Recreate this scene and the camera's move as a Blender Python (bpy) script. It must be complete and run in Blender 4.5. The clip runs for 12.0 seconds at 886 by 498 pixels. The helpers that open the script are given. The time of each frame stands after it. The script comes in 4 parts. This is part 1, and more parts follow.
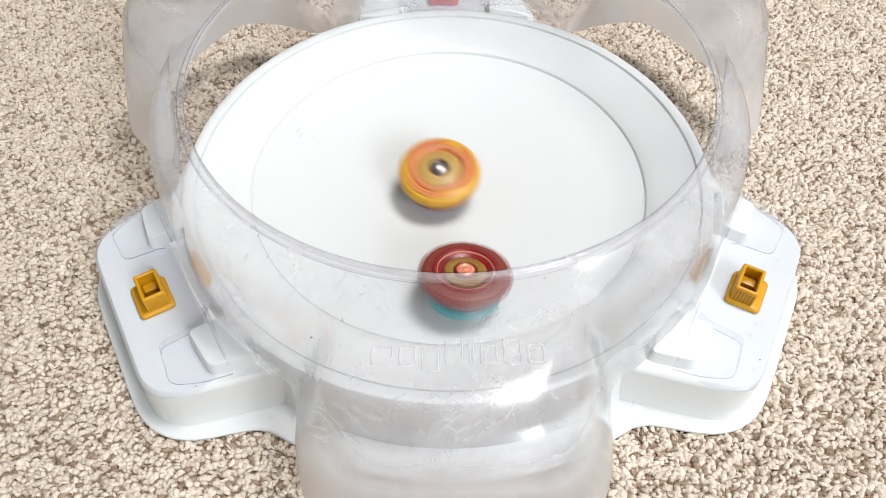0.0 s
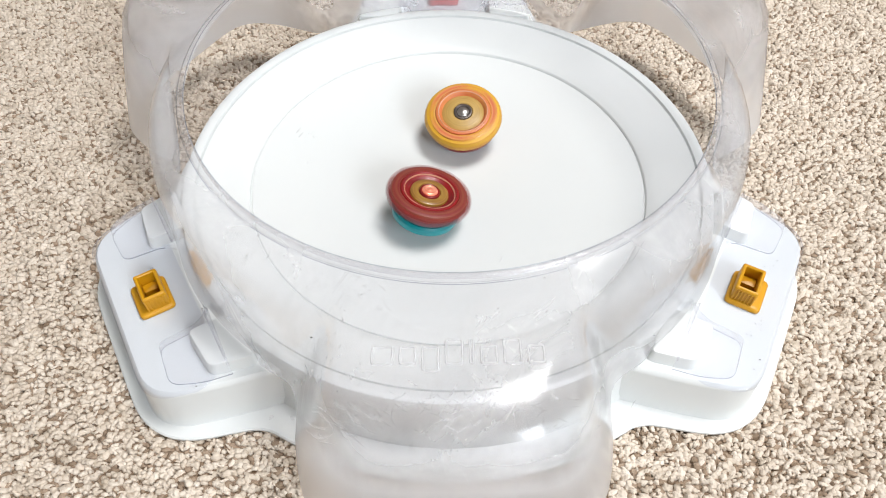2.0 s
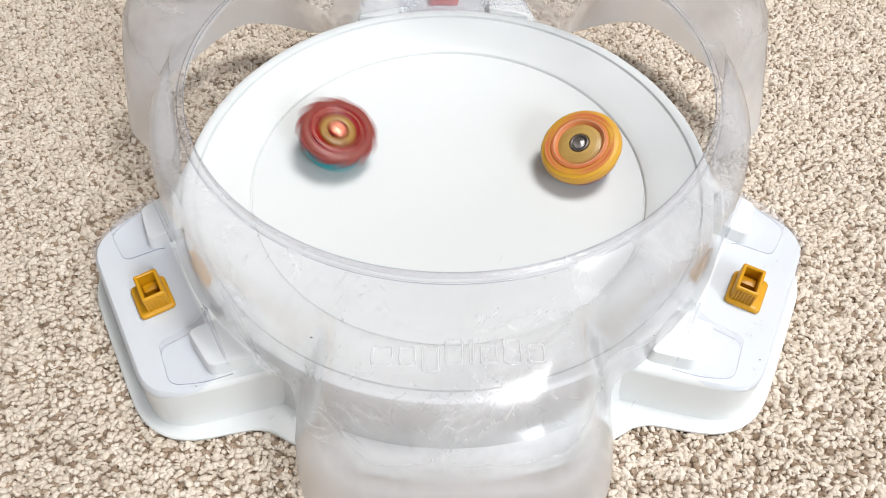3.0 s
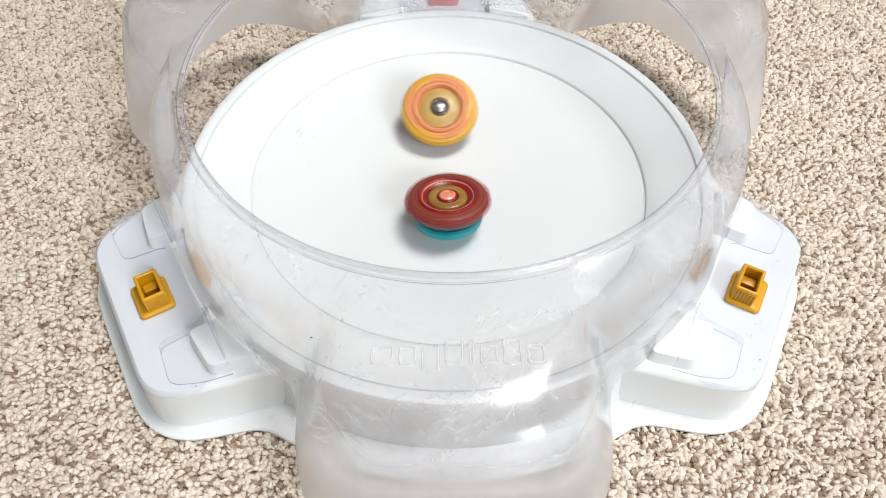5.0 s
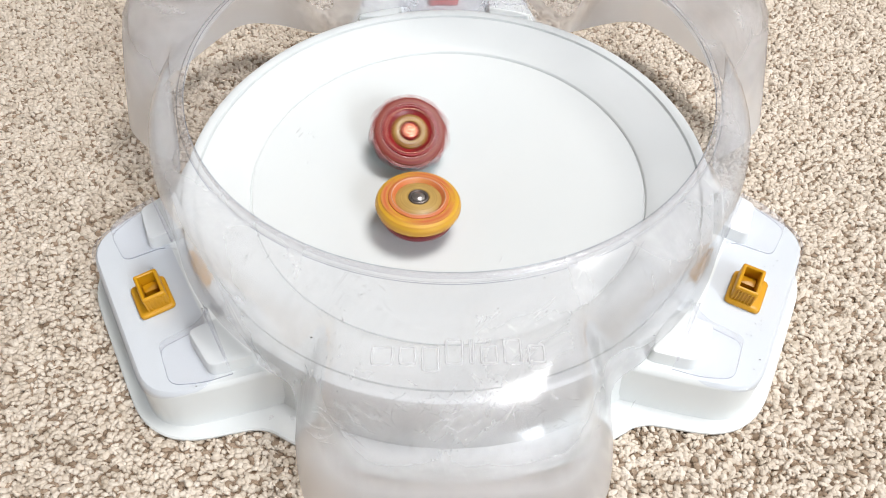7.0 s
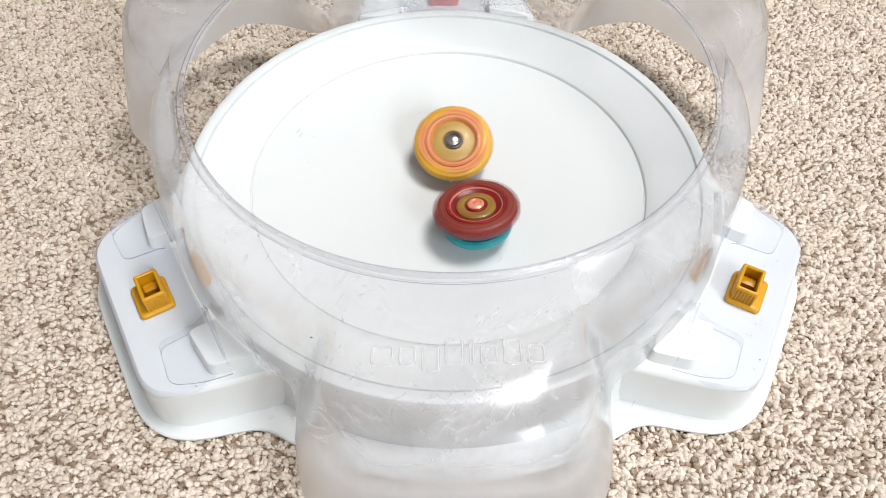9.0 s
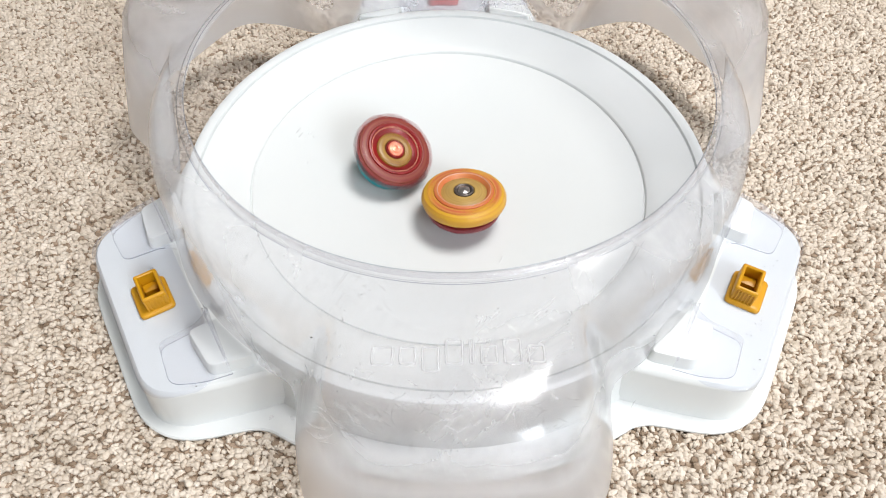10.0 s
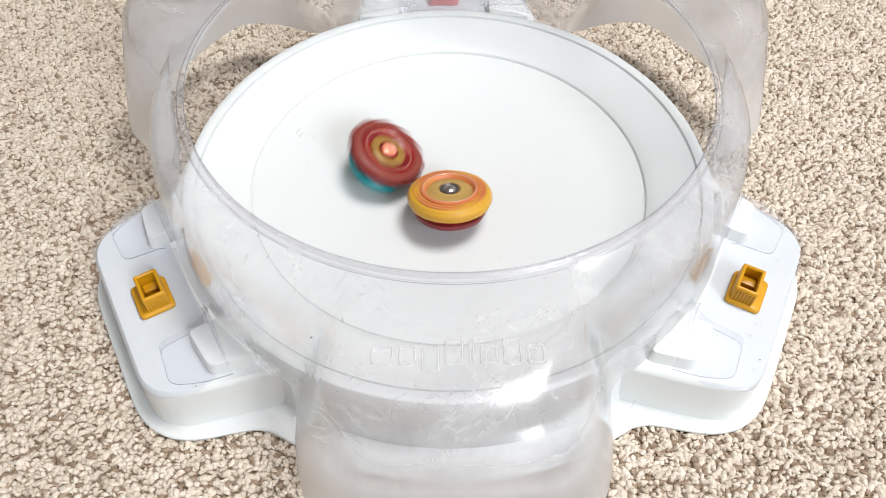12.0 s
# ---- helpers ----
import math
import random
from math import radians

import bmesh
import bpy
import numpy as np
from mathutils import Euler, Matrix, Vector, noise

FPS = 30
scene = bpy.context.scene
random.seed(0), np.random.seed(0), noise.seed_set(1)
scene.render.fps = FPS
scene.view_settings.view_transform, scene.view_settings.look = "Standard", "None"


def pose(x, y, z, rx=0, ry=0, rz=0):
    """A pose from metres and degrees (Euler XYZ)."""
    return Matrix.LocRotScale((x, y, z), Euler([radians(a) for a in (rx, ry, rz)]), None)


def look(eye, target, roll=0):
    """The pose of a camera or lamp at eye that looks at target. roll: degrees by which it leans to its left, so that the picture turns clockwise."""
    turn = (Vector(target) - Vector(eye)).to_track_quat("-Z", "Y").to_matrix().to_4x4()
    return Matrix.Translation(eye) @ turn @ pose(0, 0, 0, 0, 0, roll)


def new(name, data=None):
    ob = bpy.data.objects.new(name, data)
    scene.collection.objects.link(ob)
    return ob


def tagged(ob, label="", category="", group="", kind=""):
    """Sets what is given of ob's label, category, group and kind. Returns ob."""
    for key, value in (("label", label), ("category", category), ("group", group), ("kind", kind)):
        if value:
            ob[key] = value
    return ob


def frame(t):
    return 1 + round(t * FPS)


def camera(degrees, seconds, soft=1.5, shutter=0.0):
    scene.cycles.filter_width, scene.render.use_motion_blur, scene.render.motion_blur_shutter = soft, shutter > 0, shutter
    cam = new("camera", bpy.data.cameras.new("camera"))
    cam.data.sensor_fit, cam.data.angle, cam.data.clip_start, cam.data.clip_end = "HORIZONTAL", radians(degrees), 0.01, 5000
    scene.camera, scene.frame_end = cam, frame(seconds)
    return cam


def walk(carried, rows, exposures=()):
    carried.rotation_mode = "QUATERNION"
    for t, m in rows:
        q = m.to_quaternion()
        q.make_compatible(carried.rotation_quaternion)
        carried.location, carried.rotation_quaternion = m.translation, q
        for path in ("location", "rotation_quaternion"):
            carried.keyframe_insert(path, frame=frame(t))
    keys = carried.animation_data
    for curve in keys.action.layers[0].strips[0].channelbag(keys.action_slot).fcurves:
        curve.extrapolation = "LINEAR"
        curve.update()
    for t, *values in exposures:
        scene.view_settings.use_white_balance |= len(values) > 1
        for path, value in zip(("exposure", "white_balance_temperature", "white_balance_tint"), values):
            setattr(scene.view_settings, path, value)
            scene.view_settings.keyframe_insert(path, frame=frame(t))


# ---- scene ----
cam = camera(65.17, 12.0, soft=0.95, shutter=0.5)
EYE = pose(-0.0093, -0.3097, 0.3594, 37.122, -0.281, -0.826)
walk(cam, [(0.0, EYE), (12.0, EYE)], exposures=[(0.0, 0.0), (12.0, 0.0)])

# ---- light: a ceiling panel up to the far side, fill from an unseen window behind ----
world = bpy.data.worlds.new("world")
scene.world = world
world.use_nodes = True
wn, wl = world.node_tree.nodes, world.node_tree.links
sky = wn.new("ShaderNodeTexSky")
sky.sky_type, sky.sun_disc = "NISHITA", False
sky.sun_elevation, sky.sun_rotation = radians(40), radians(200)
wl.new(sky.outputs[0], wn["Background"].inputs[0])
wn["Background"].inputs[1].default_value = 0.1


def area(name, m, sx, sy, watts, colour):
    lamp = bpy.data.lights.new(name, "AREA")
    lamp.shape, lamp.size, lamp.size_y, lamp.energy, lamp.color = "RECTANGLE", sx, sy, watts, colour
    ob = new(name, lamp)
    ob.matrix_world = m
    return ob


area("ceiling_light", look((0.68, 0.10, 2.30), (0.68, 0.10, 0.0)), 0.75, 0.75, 55, (1.0, 0.99, 0.985))
# added fill that brightens the front and the right side
area("window_fill", look((1.45, -2.2, 1.63), (0.1, 0.0, 0.1)), 1.00, 1.15, 61, (0.88, 0.94, 1.0))


# ---- materials ----
def material(name, colour, rough=0.5, metal=0.0, dark=None, scale=40.0, amount=0.5, bump=0.0, bump_scale=300.0, coat=0.0, spec=0.5):
    """A principled surface whose colour drifts between two tones and whose relief is fine noise."""
    mat = bpy.data.materials.new(name)
    mat.use_nodes = True
    n, l = mat.node_tree.nodes, mat.node_tree.links
    b = n["Principled BSDF"]
    b.inputs["Roughness"].default_value, b.inputs["Metallic"].default_value = rough, metal
    b.inputs["Coat Weight"].default_value = coat
    b.inputs["Specular IOR Level"].default_value = spec
    coord = n.new("ShaderNodeTexCoord")
    big = n.new("ShaderNodeTexNoise")
    big.inputs["Scale"].default_value, big.inputs["Detail"].default_value = scale, 6
    l.new(coord.outputs["Object"], big.inputs["Vector"])
    ramp = n.new("ShaderNodeMapRange")
    ramp.inputs["From Min"].default_value, ramp.inputs["From Max"].default_value = 0.35, 0.7
    ramp.inputs["To Max"].default_value = amount
    l.new(big.outputs[0], ramp.inputs["Value"])
    mix = n.new("ShaderNodeMix")
    mix.data_type = "RGBA"
    mix.inputs[6].default_value = (*colour, 1)
    mix.inputs[7].default_value = (*(dark or [c * 0.8 for c in colour]), 1)
    l.new(ramp.outputs[0], mix.inputs[0])
    l.new(mix.outputs[2], b.inputs["Base Color"])
    if bump:
        fine = n.new("ShaderNodeTexNoise")
        fine.inputs["Scale"].default_value, fine.inputs["Detail"].default_value = bump_scale, 4
        l.new(coord.outputs["Object"], fine.inputs["Vector"])
        bp = n.new("ShaderNodeBump")
        bp.inputs["Strength"].default_value, bp.inputs["Distance"].default_value = bump, 0.0006
        l.new(fine.outputs[0], bp.inputs["Height"])
        l.new(bp.outputs[0], b.inputs["Normal"])
    return mat


def clear_plastic(name, haze_low, haze_high, tint, milk_tone=0.56, gloss_share=1.0, low_wear=0.0, stroke=1.0):
    """Thin scuffed clear plastic: it lets most light straight through, is hazed by fine scratches, and shines."""
    mat = bpy.data.materials.new(name)
    mat.use_nodes = True
    n, l = mat.node_tree.nodes, mat.node_tree.links
    n.remove(n["Principled BSDF"])
    coord = n.new("ShaderNodeTexCoord")
    cloud = n.new("ShaderNodeTexNoise")
    cloud.inputs["Scale"].default_value, cloud.inputs["Detail"].default_value = 15.0, 9
    cloud.inputs["Distortion"].default_value = 1.2
    l.new(coord.outputs["Object"], cloud.inputs["Vector"])
    def scratches(turn, scale, low, high, strength):
        """Long thin strokes lying one way."""
        aim, stretch = n.new("ShaderNodeMapping"), n.new("ShaderNodeMapping")
        aim.inputs["Rotation"].default_value = turn
        stretch.inputs["Scale"].default_value = (1.0, 1.0, 0.022)
        l.new(coord.outputs["Object"], aim.inputs["Vector"])
        l.new(aim.outputs[0], stretch.inputs["Vector"])
        noisy = n.new("ShaderNodeTexNoise")
        noisy.inputs["Scale"].default_value, noisy.inputs["Detail"].default_value = scale, 2
        noisy.inputs["Distortion"].default_value = 0.08
        l.new(stretch.outputs[0], noisy.inputs["Vector"])
        lines = n.new("ShaderNodeMapRange")
        lines.inputs["From Min"].default_value, lines.inputs["From Max"].default_value = low, high
        lines.inputs["To Max"].default_value = strength
        l.new(noisy.outputs[0], lines.inputs["Value"])
        return lines.outputs[0]

    one, two = scratches((1.3, -0.6, 0.3), 620.0, 0.66, 0.78, 0.34), scratches((1.2, 0.7, 1.4), 540.0, 0.66, 0.78, 0.34)
    three = scratches((0.3, 0.2, 0.9), 260.0, 0.62, 0.76, 0.3)
    most = n.new("ShaderNodeMath")
    most.operation = "MAXIMUM"
    l.new(one, most.inputs[0])
    l.new(two, most.inputs[1])
    strokes = n.new("ShaderNodeMath")
    strokes.operation = "MAXIMUM"
    l.new(most.outputs[0], strokes.inputs[0])
    l.new(three, strokes.inputs[1])
    # the strokes gather in rubbed patches
    rubbed = n.new("ShaderNodeTexNoise")
    rubbed.inputs["Scale"].default_value, rubbed.inputs["Detail"].default_value = 28.0, 4
    l.new(coord.outputs["Object"], rubbed.inputs["Vector"])
    patchy = n.new("ShaderNodeMapRange")
    patchy.inputs["From Min"].default_value, patchy.inputs["From Max"].default_value = 0.46, 0.68
    patchy.inputs["To Min"].default_value, patchy.inputs["To Max"].default_value = 0.06 * stroke, stroke
    l.new(rubbed.outputs[0], patchy.inputs["Value"])
    gathered = n.new("ShaderNodeMath")
    gathered.operation = "MULTIPLY"
    l.new(strokes.outputs[0], gathered.inputs[0])
    l.new(patchy.outputs[0], gathered.inputs[1])
    strokes = gathered
    haze = n.new("ShaderNodeMapRange")
    haze.inputs["From Min"].default_value, haze.inputs["From Max"].default_value = 0.35, 0.7
    haze.inputs["To Min"].default_value, haze.inputs["To Max"].default_value = haze_low, haze_high
    l.new(cloud.outputs[0], haze.inputs["Value"])
    # knocks and dragging have dulled the lower walls more than the top
    place = n.new("ShaderNodeSeparateXYZ")
    l.new(coord.outputs["Object"], place.inputs[0])
    wear = n.new("ShaderNodeMapRange")
    wear.inputs["From Min"].default_value, wear.inputs["From Max"].default_value = 0.105, 0.055
    wear.inputs["To Max"].default_value = low_wear
    l.new(place.outputs["Z"], wear.inputs["Value"])
    # only the pockets, which stand out furthest, are knocked about
    flat = n.new("ShaderNodeCombineXYZ")
    l.new(place.outputs["X"], flat.inputs["X"])
    l.new(place.outputs["Y"], flat.inputs["Y"])
    reach = n.new("ShaderNodeVectorMath")
    reach.operation = "LENGTH"
    l.new(flat.outputs[0], reach.inputs[0])
    outer = n.new("ShaderNodeMapRange")
    outer.inputs["From Min"].default_value, outer.inputs["From Max"].default_value = 0.168, 0.205
    l.new(reach.outputs["Value"], outer.inputs["Value"])
    knocked = n.new("ShaderNodeMath")
    knocked.operation = "MULTIPLY"
    l.new(wear.outputs[0], knocked.inputs[0])
    l.new(outer.outputs[0], knocked.inputs[1])
    wear = knocked
    dull = n.new("ShaderNodeMath")
    l.new(haze.outputs[0], dull.inputs[0])
    l.new(wear.outputs[0], dull.inputs[1])
    add = n.new("ShaderNodeMath")
    add.operation, add.use_clamp = "ADD", True
    l.new(dull.outputs[0], add.inputs[0])
    l.new(strokes.outputs[0], add.inputs[1])
    clear = n.new("ShaderNodeBsdfTransparent")
    clear.inputs[0].default_value = (*tint, 1)
    tone = n.new("ShaderNodeMix")
    tone.data_type = "RGBA"
    tone.inputs[6].default_value = (milk_tone, milk_tone, milk_tone * 1.02, 1)
    tone.inputs[7].default_value = (0.92, 0.92, 0.93, 1)
    brighter = n.new("ShaderNodeMath")
    brighter.operation, brighter.use_clamp = "MULTIPLY", True
    brighter.inputs[1].default_value = 2.5
    l.new(strokes.outputs[0], brighter.inputs[0])
    l.new(brighter.outputs[0], tone.inputs[0])
    white = n.new("ShaderNodeBsdfDiffuse")
    l.new(tone.outputs[2], white.inputs[0])
    through_light = n.new("ShaderNodeBsdfTranslucent")
    l.new(tone.outputs[2], through_light.inputs[0])
    milk = n.new("ShaderNodeMixShader")
    l.new(white.outputs[0], milk.inputs[1])
    l.new(through_light.outputs[0], milk.inputs[2])
    # where it is dulled it blurs what stands behind it
    frosted = n.new("ShaderNodeBsdfRefraction")
    frosted.inputs["Color"].default_value = (*tint, 1)
    frosted.inputs["Roughness"].default_value, frosted.inputs["IOR"].default_value = 0.62, 1.12
    share = n.new("ShaderNodeMapRange")
    share.inputs["From Max"].default_value = 0.24
    share.inputs["To Max"].default_value = 0.97
    l.new(wear.outputs[0], share.inputs["Value"])
    sheet = n.new("ShaderNodeMixShader")
    l.new(share.outputs[0], sheet.inputs[0])
    l.new(clear.outputs[0], sheet.inputs[1])
    l.new(frosted.outputs[0], sheet.inputs[2])
    body = n.new("ShaderNodeMixShader")
    l.new(add.outputs[0], body.inputs[0])
    l.new(sheet.outputs[0], body.inputs[1])
    l.new(milk.outputs[0], body.inputs[2])
    gloss = n.new("ShaderNodeBsdfGlossy")
    gloss.inputs["Roughness"].default_value = 0.16
    bump = n.new("ShaderNodeBump")
    bump.inputs["Strength"].default_value, bump.inputs["Distance"].default_value = 0.08, 0.002
    l.new(cloud.outputs[0], bump.inputs["Height"])
    l.new(bump.outputs[0], gloss.inputs["Normal"])
    # a thin sheet shines alike from both sides: little face on, much at a grazing angle
    facing = n.new("ShaderNodeLayerWeight")
    facing.inputs["Blend"].default_value = 0.5
    steep = n.new("ShaderNodeMath")
    steep.operation = "POWER"
    steep.inputs[1].default_value = 3.0
    l.new(facing.outputs["Facing"], steep.inputs[0])
    shine = n.new("ShaderNodeMapRange")
    shine.inputs["To Min"].default_value, shine.inputs["To Max"].default_value = 0.045 * gloss_share, 0.8 * gloss_share
    l.new(steep.outputs[0], shine.inputs["Value"])
    top = n.new("ShaderNodeMixShader")
    l.new(shine.outputs[0], top.inputs[0])
    l.new(body.outputs[0], top.inputs[1])
    l.new(gloss.outputs[0], top.inputs[2])
    l.new(top.outputs[0], n["Material Output"].inputs[0])
    return mat


def turned_plastic(name, colour, second, rough=0.4, metal=0.0, coat=0.05, fine=700.0):
    """Plastic with moulded rings: its two tones change with the distance from the axis, and a little round it."""
    mat = material(name, colour, rough, metal, coat=coat)
    n, l = mat.node_tree.nodes, mat.node_tree.links
    b = n["Principled BSDF"]
    coord, place, flat, reach = n.new("ShaderNodeTexCoord"), n.new("ShaderNodeSeparateXYZ"), n.new("ShaderNodeCombineXYZ"), n.new("ShaderNodeVectorMath")
    reach.operation = "LENGTH"
    l.new(coord.outputs["Object"], place.inputs[0])
    l.new(place.outputs["X"], flat.inputs["X"])
    l.new(place.outputs["Y"], flat.inputs["Y"])
    l.new(flat.outputs[0], reach.inputs[0])
    rings = n.new("ShaderNodeTexNoise")
    rings.noise_dimensions = "1D"
    rings.inputs["Scale"].default_value, rings.inputs["Detail"].default_value = fine, 4
    l.new(reach.outputs["Value"], rings.inputs["W"])
    cells = n.new("ShaderNodeTexNoise")
    cells.inputs["Scale"].default_value, cells.inputs["Detail"].default_value = 170.0, 3
    l.new(coord.outputs["Object"], cells.inputs["Vector"])
    both = n.new("ShaderNodeMath")
    l.new(rings.outputs[0], both.inputs[0])
    l.new(cells.outputs[0], both.inputs[1])
    share = n.new("ShaderNodeMapRange")
    share.inputs["From Min"].default_value, share.inputs["From Max"].default_value = 0.78, 1.22
    l.new(both.outputs[0], share.inputs["Value"])
    mix = n.new("ShaderNodeMix")
    mix.data_type = "RGBA"
    mix.inputs[6].default_value, mix.inputs[7].default_value = (*colour, 1), (*second, 1)
    l.new(share.outputs[0], mix.inputs[0])
    l.new(mix.outputs[2], b.inputs["Base Color"])
    relief = n.new("ShaderNodeBump")
    relief.inputs["Strength"].default_value, relief.inputs["Distance"].default_value = 0.35, 0.0004
    l.new(rings.outputs[0], relief.inputs["Height"])
    l.new(relief.outputs[0], b.inputs["Normal"])
    return mat


def carpet_material(flat=False, low=(0.22, 0.165, 0.125), high=(0.72, 0.645, 0.57), mid=(0.60, 0.52, 0.445)):
    """Loop pile yarn: every loop has its own tone, cream to brown, and the tones gather in patches."""
    mat = bpy.data.materials.new("carpet_floor" if flat else "carpet_yarn")
    mat.use_nodes = True
    n, l = mat.node_tree.nodes, mat.node_tree.links
    b = n["Principled BSDF"]
    b.inputs["Roughness"].default_value = 0.95
    b.inputs["Specular IOR Level"].default_value = 0.1
    geo, coord = n.new("ShaderNodeNewGeometry"), n.new("ShaderNodeTexCoord")
    patch = n.new("ShaderNodeTexNoise")
    patch.inputs["Scale"].default_value, patch.inputs["Detail"].default_value = 70.0, 3
    l.new(coord.outputs["Object"], patch.inputs["Vector"])
    add = n.new("ShaderNodeMath")
    add.operation = "MULTIPLY_ADD"
    add.inputs[1].default_value = 0.35
    if flat:  # the rest of the floor, where the loops are cells of one sheet
        cells = n.new("ShaderNodeTexVoronoi")
        cells.inputs["Scale"].default_value = 320.0
        l.new(coord.outputs["Object"], cells.inputs["Vector"])
        l.new(cells.outputs["Color"], add.inputs[0])
    else:
        l.new(geo.outputs["Random Per Island"], add.inputs[0])
    l.new(patch.outputs[0], add.inputs[2])
    ramp = n.new("ShaderNodeValToRGB")
    e = ramp.color_ramp.elements
    e[0].position, e[0].color = 0.40, (*low, 1)
    e[1].position, e[1].color = 0.90, (*high, 1)
    half = e.new(0.56)
    half.color = (*mid, 1)
    l.new(add.outputs[0], ramp.inputs[0])
    fibre = n.new("ShaderNodeTexNoise")
    fibre.inputs["Scale"].default_value, fibre.inputs["Detail"].default_value = 900.0, 3
    l.new(coord.outputs["Object"], fibre.inputs["Vector"])
    bp = n.new("ShaderNodeBump")
    bp.inputs["Strength"].default_value, bp.inputs["Distance"].default_value = 0.8, 0.0014
    l.new(fibre.outputs[0], bp.inputs["Height"])
    l.new(bp.outputs[0], b.inputs["Normal"])
    l.new(ramp.outputs[0], b.inputs["Base Color"])
    return mat


WHITE = material("white_plastic", (0.67, 0.69, 0.685), 0.38, dark=(0.64, 0.665, 0.665), scale=12, amount=0.6, bump=0.05, bump_scale=900)
GREY = material("scuffed_white_plastic", (0.64, 0.65, 0.66), 0.5, scale=60)
CLEAR = clear_plastic("scuffed_clear_plastic", 0.05, 0.42, (0.935, 0.935, 0.955), 0.90, 1.0, 0.44, 0.75)
CLEAR_RIM = clear_plastic("clear_plastic_edge", 0.22, 0.34, (0.93, 0.93, 0.955), 0.82, 0.9, 0.0, 0.1)
CLEAR_FOOT = clear_plastic("thin_clear_plastic", 0.08, 0.20, (0.96, 0.96, 0.975), 0.85, 0.2, 0.0, 0.2)
TAB = clear_plastic("thin_tinted_clear_plastic", 0.0, 0.06, (0.88, 0.89, 0.935), 0.8, 0.5, 0.0, 0.15)
# grey tint stands in for shadow lines at clear edges; the crack shares it
GREY_LINE = clear_plastic("grey_line_clear_plastic", 0.0, 0.05, (0.54, 0.56, 0.61), 0.6, 0.4, 0.0, 0.0)
SCUFF = clear_plastic("scuffed_patch", 0.06, 0.24, (0.97, 0.97, 0.98), 0.9, 0.5, 0.0, 0.0)
# milky white paints the highlights that clear embossing would catch
EMBOSS = clear_plastic("embossed_white_highlight", 0.4, 0.6, (0.98, 0.98, 0.99), 0.9, 1.0, 0.0, 0.0)
YELLOW = material("yellow_clip_plastic", (0.56, 0.275, 0.002), 0.42, dark=(0.48, 0.215, 0.0015), scale=90, bump=0.1)
RED_CLIP = material("red_clip_plastic", (0.52, 0.03, 0.04), 0.42, dark=(0.42, 0.02, 0.03), scale=90, bump=0.1)
YARN = carpet_material(low=(0.50, 0.42, 0.335), mid=(0.63, 0.54, 0.445), high=(0.74, 0.655, 0.56))
# darker brown yarn: the shade of the gaps put into its colour
GAP_SHADE_YARN = carpet_material(low=(0.22, 0.16, 0.11), mid=(0.30, 0.225, 0.16), high=(0.41, 0.315, 0.235))
# tan for the carpet that shows refracted in the clear wall
TAN = material("tan_carpet_glimpse", (0.60, 0.57, 0.52), 0.8, dark=(0.52, 0.455, 0.385), scale=200, amount=0.8, bump=0.4)
DIRT = material("dirt", (0.06, 0.055, 0.05), 0.9, scale=400)
PAINT = material("wall_paint", (0.74, 0.73, 0.715), 0.8, dark=(0.70, 0.69, 0.675), scale=3, bump=0.2)
FLOOR_PILE = carpet_material(True, low=(0.26, 0.20, 0.15), mid=(0.42, 0.35, 0.285), high=(0.54, 0.46, 0.385))
# grey for the unseen wall and ceiling, to darken what the cover reflects
GREY_PAINT = material("grey_wall_paint", (0.30, 0.28, 0.265), 0.8, dark=(0.27, 0.25, 0.235), scale=3, bump=0.2)
# the yellow top
AMBER = turned_plastic("amber_plastic", (0.60, 0.34, 0.018), (0.54, 0.25, 0.025), 0.46)
CORAL = turned_plastic("coral_red_plastic", (0.52, 0.12, 0.04), (0.56, 0.23, 0.06), 0.46)
SAND = turned_plastic("sand_gold_plastic", (0.47, 0.30, 0.085), (0.36, 0.22, 0.06), 0.42)
# pale pink that paints the thin highlight round each top's ridge
HIGHLIGHT_PINK = turned_plastic("pale_pink_highlight", (0.60, 0.34, 0.24), (0.55, 0.24, 0.15), 0.32)
STEEL = turned_plastic("polished_steel", (0.62, 0.60, 0.58), (0.42, 0.38, 0.36), 0.3, 1.0, 0.0, 1500.0)
DARK_STEEL = turned_plastic("dark_steel", (0.17, 0.145, 0.13), (0.08, 0.065, 0.06), 0.42, 0.6, 0.0, 1500.0)
MAROON = turned_plastic("maroon_plastic", (0.24, 0.010, 0.018), (0.15, 0.008, 0.014), 0.42)
# the red top
CRIMSON = turned_plastic("crimson_plastic", (0.28, 0.007, 0.009), (0.12, 0.006, 0.008), 0.36)
RUST = turned_plastic("rust_red_plastic", (0.21, 0.045, 0.022), (0.18, 0.012, 0.012), 0.48)
OLIVE_GOLD = turned_plastic("olive_gold_plastic", (0.33, 0.185, 0.030), (0.20, 0.085, 0.02), 0.38)
COPPER = turned_plastic("copper_pink_foil", (0.92, 0.40, 0.27), (0.80, 0.22, 0.12), 0.3, 0.35, 0.3, 1400.0)
SLATE = turned_plastic("slate_grey_metal", (0.17, 0.15, 0.18), (0.10, 0.09, 0.11), 0.38, 0.7)
TEAL = turned_plastic("teal_plastic", (0.0, 0.27, 0.30), (0.0, 0.20, 0.23), 0.34)


